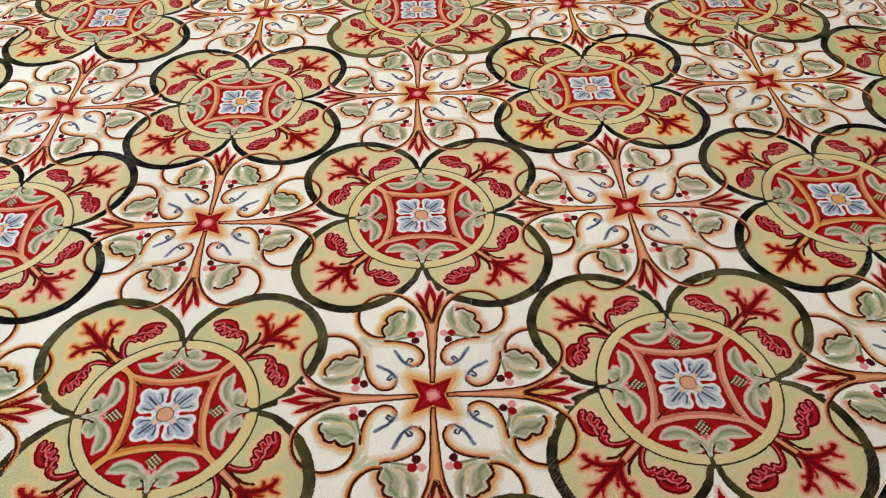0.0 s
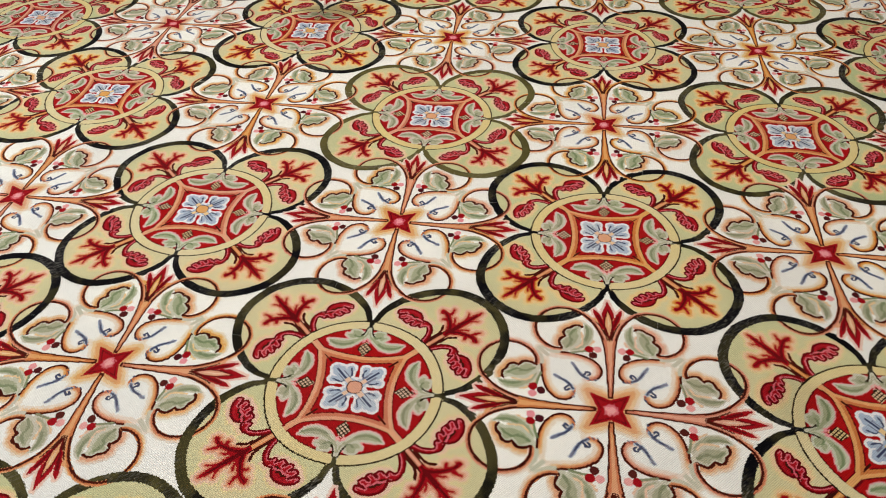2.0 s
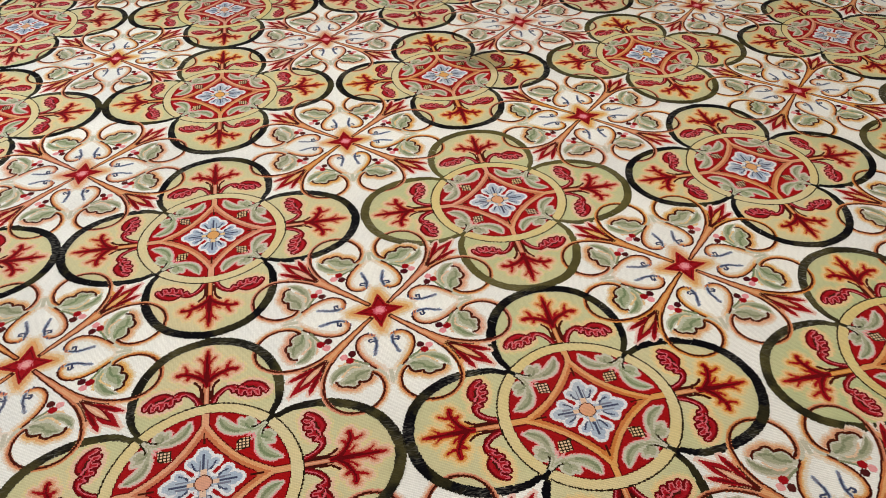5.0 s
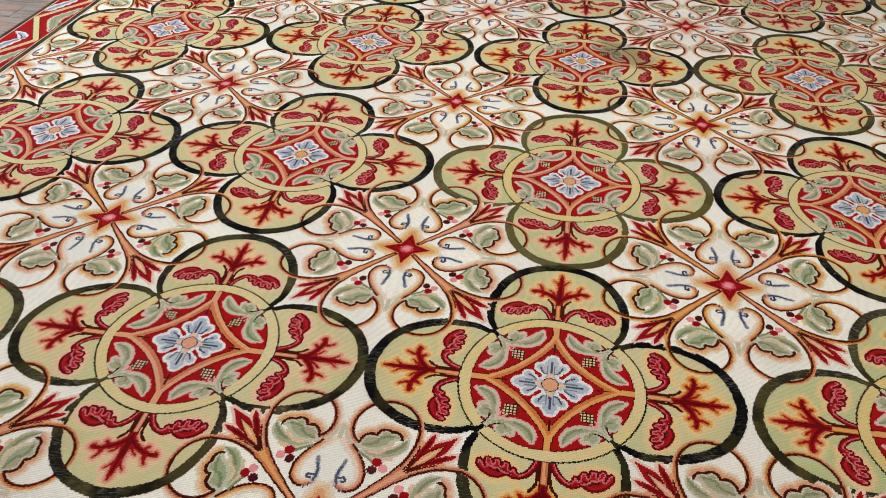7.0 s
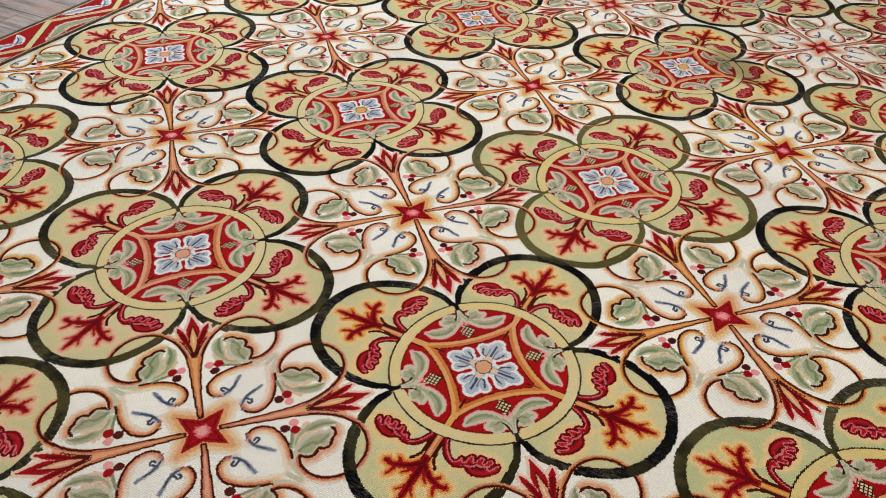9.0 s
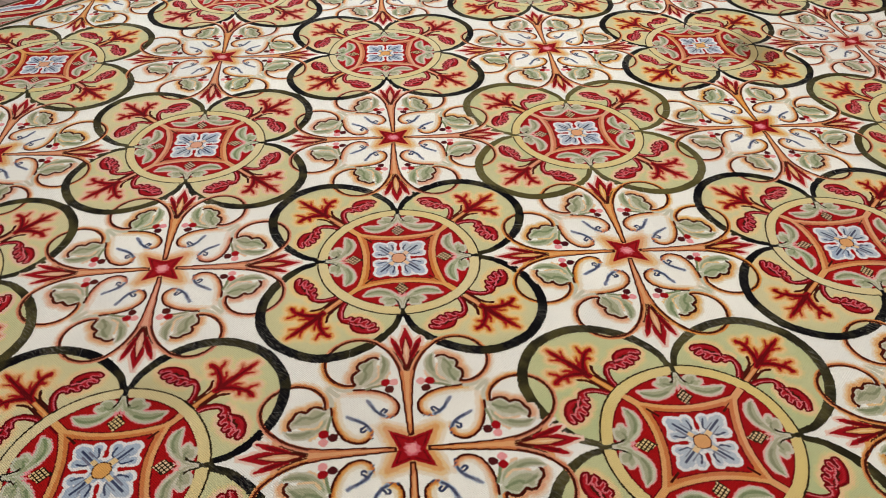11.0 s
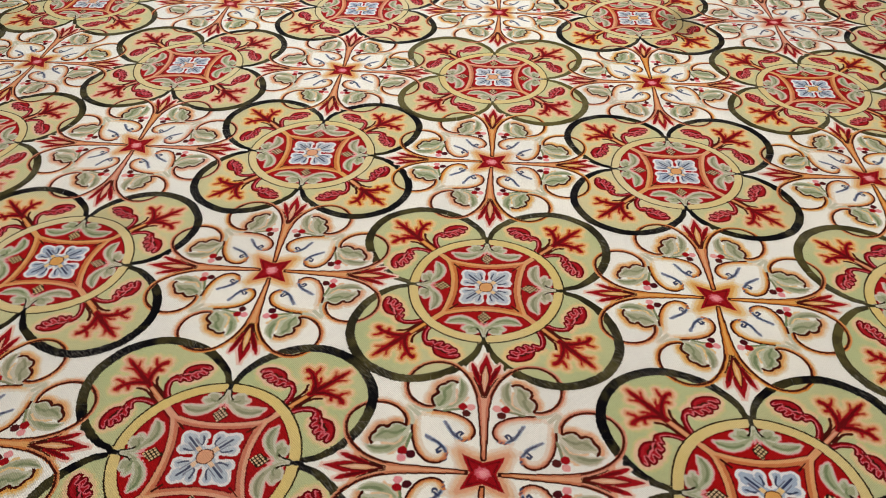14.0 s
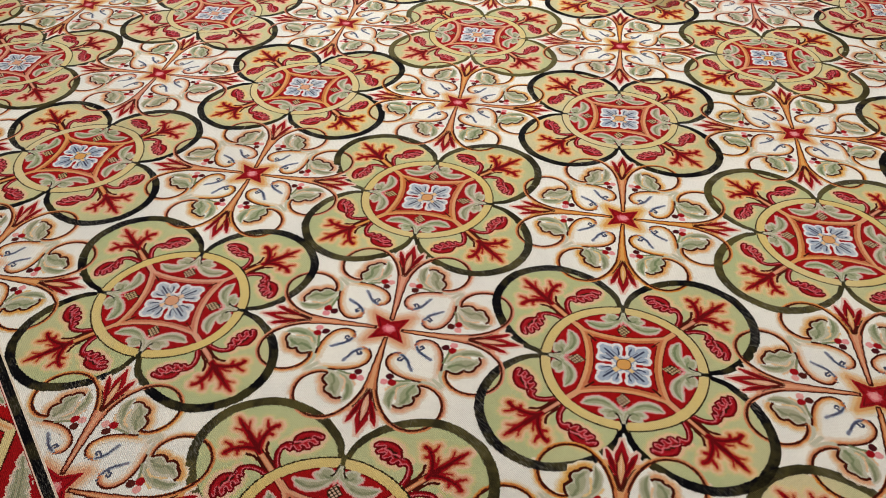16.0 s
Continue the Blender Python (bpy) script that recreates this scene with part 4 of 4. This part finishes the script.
BANDS = ((-0.006, 0.006, "edge_line", "cream", "cream edge line"), (0.006, 0.056, "edge_band", "outline", "black wool band"), (0.056, 0.064, "edge_line", "blush", "thin pale edge line"),
         (0.414, 0.422, "edge_line", "blush", "thin pale edge line"), (0.422, 0.462, "edge_band", "outline", "black wool band"))
chart = border_chart()
STEP = STITCHES // 2 * H             # one repeat in the chart
for along, sign, base, lo, hi in (("w", -1, U_IN, W_IN, W_END), ("w", 1, U_END, W_IN, W_END), ("u", -1, W_IN, U_IN, U_END), ("u", 1, W_END, U_IN, U_END)):
    def lay(a, d):
        """Along and outwards, in half diagonals, to edge coordinates."""
        return (base + sign * d, a) if along == "w" else (a, base + sign * d)

    reach = 0.462 if along == "u" else -0.004
    inset = 0.0 if along == "u" else -0.014      # the inner band lies nearer the field at the carpet's ends
    corner = [lay(lo - reach, inset - 0.004), lay(hi + reach, 0.462)]
    (ua, wa), (ub, wb) = corner
    ground = slab("border", min(ua, ub), max(ua, ub), min(wa, wb), max(wa, wb), 0.004, 0.0096, YARN["red"], "scarlet wool border with leaves and folded ribbon")
    for n, (d0, d1, name, yarn, label) in enumerate(BANDS):
        d0, d1 = d0 + inset * (n < 3), d1 + inset * (n < 3)
        trim = d1 if along == "u" else d0
        (ua, wa), (ub, wb) = lay(lo - trim, d0), lay(hi + trim, d1)
        band = slab(name, min(ua, ub), max(ua, ub), min(wa, wb), max(wa, wb), 0.005, 0.0108 + (0.0003 if along == "u" else 0), YARN[yarn], label)
        band.parent = ground
        band.color = (0.45 if along == "w" else 0.0, 0.4, 0.3, 1)

    def corner_at(u, v):
        du, dw = (sign * v / STEP, u / STEP) if along == "w" else (u / STEP, sign * v / STEP)
        return (du - dw) / 2 * SX, (du + dw) / 2 * SY

    pieces = chart.meshes(at=corner_at, flip=1 if (along == "u") == (sign > 0) else -1)
    for n in range(int(lo), int(hi)):
        for name, me in pieces:
            ob = new(name, me)
            ob.parent = ground
            ob.location = (*edge_spot(*lay(n, 0)), 0.0101)
            ob.color = (0.3, 0.4, 0.35, 1)

# ---- floor planks ----
def planks():
    width, length, gap = 0.146, 1.29, 0.0022
    bm = bmesh.new()
    box(bm, 0, 0, -0.014, length - gap, width - gap, 0.0)
    me = bpy.data.meshes.new("plank")
    bmesh.ops.bevel(bm, geom=[e for e in bm.edges if all(v.co.z > -0.001 for v in e.verts)], offset=0.0012, segments=1, affect="EDGES")
    bm.to_mesh(me)
    bm.free()
    me.materials.append(WOOD)
    for row in range(int(2 * RW / width) + 1):
        shift = (row * 0.47 + 0.13 * math.sin(3.1 * row)) % 1 * length
        for n in range(-1, int(2 * RU / length) + 1):
            x, y = -RU + n * length + shift, -RW + row * width
            if x + length < -RU or x > RU - 0.05 or y > RW - 0.02:
                continue
            a, b = max(x, -RU), min(x + length, RU)
            ob = new("plank", me)
            ob.parent = floor
            ob.location = (a, y, 0.0)
            ob.scale.x = (b - a) / length


planks()
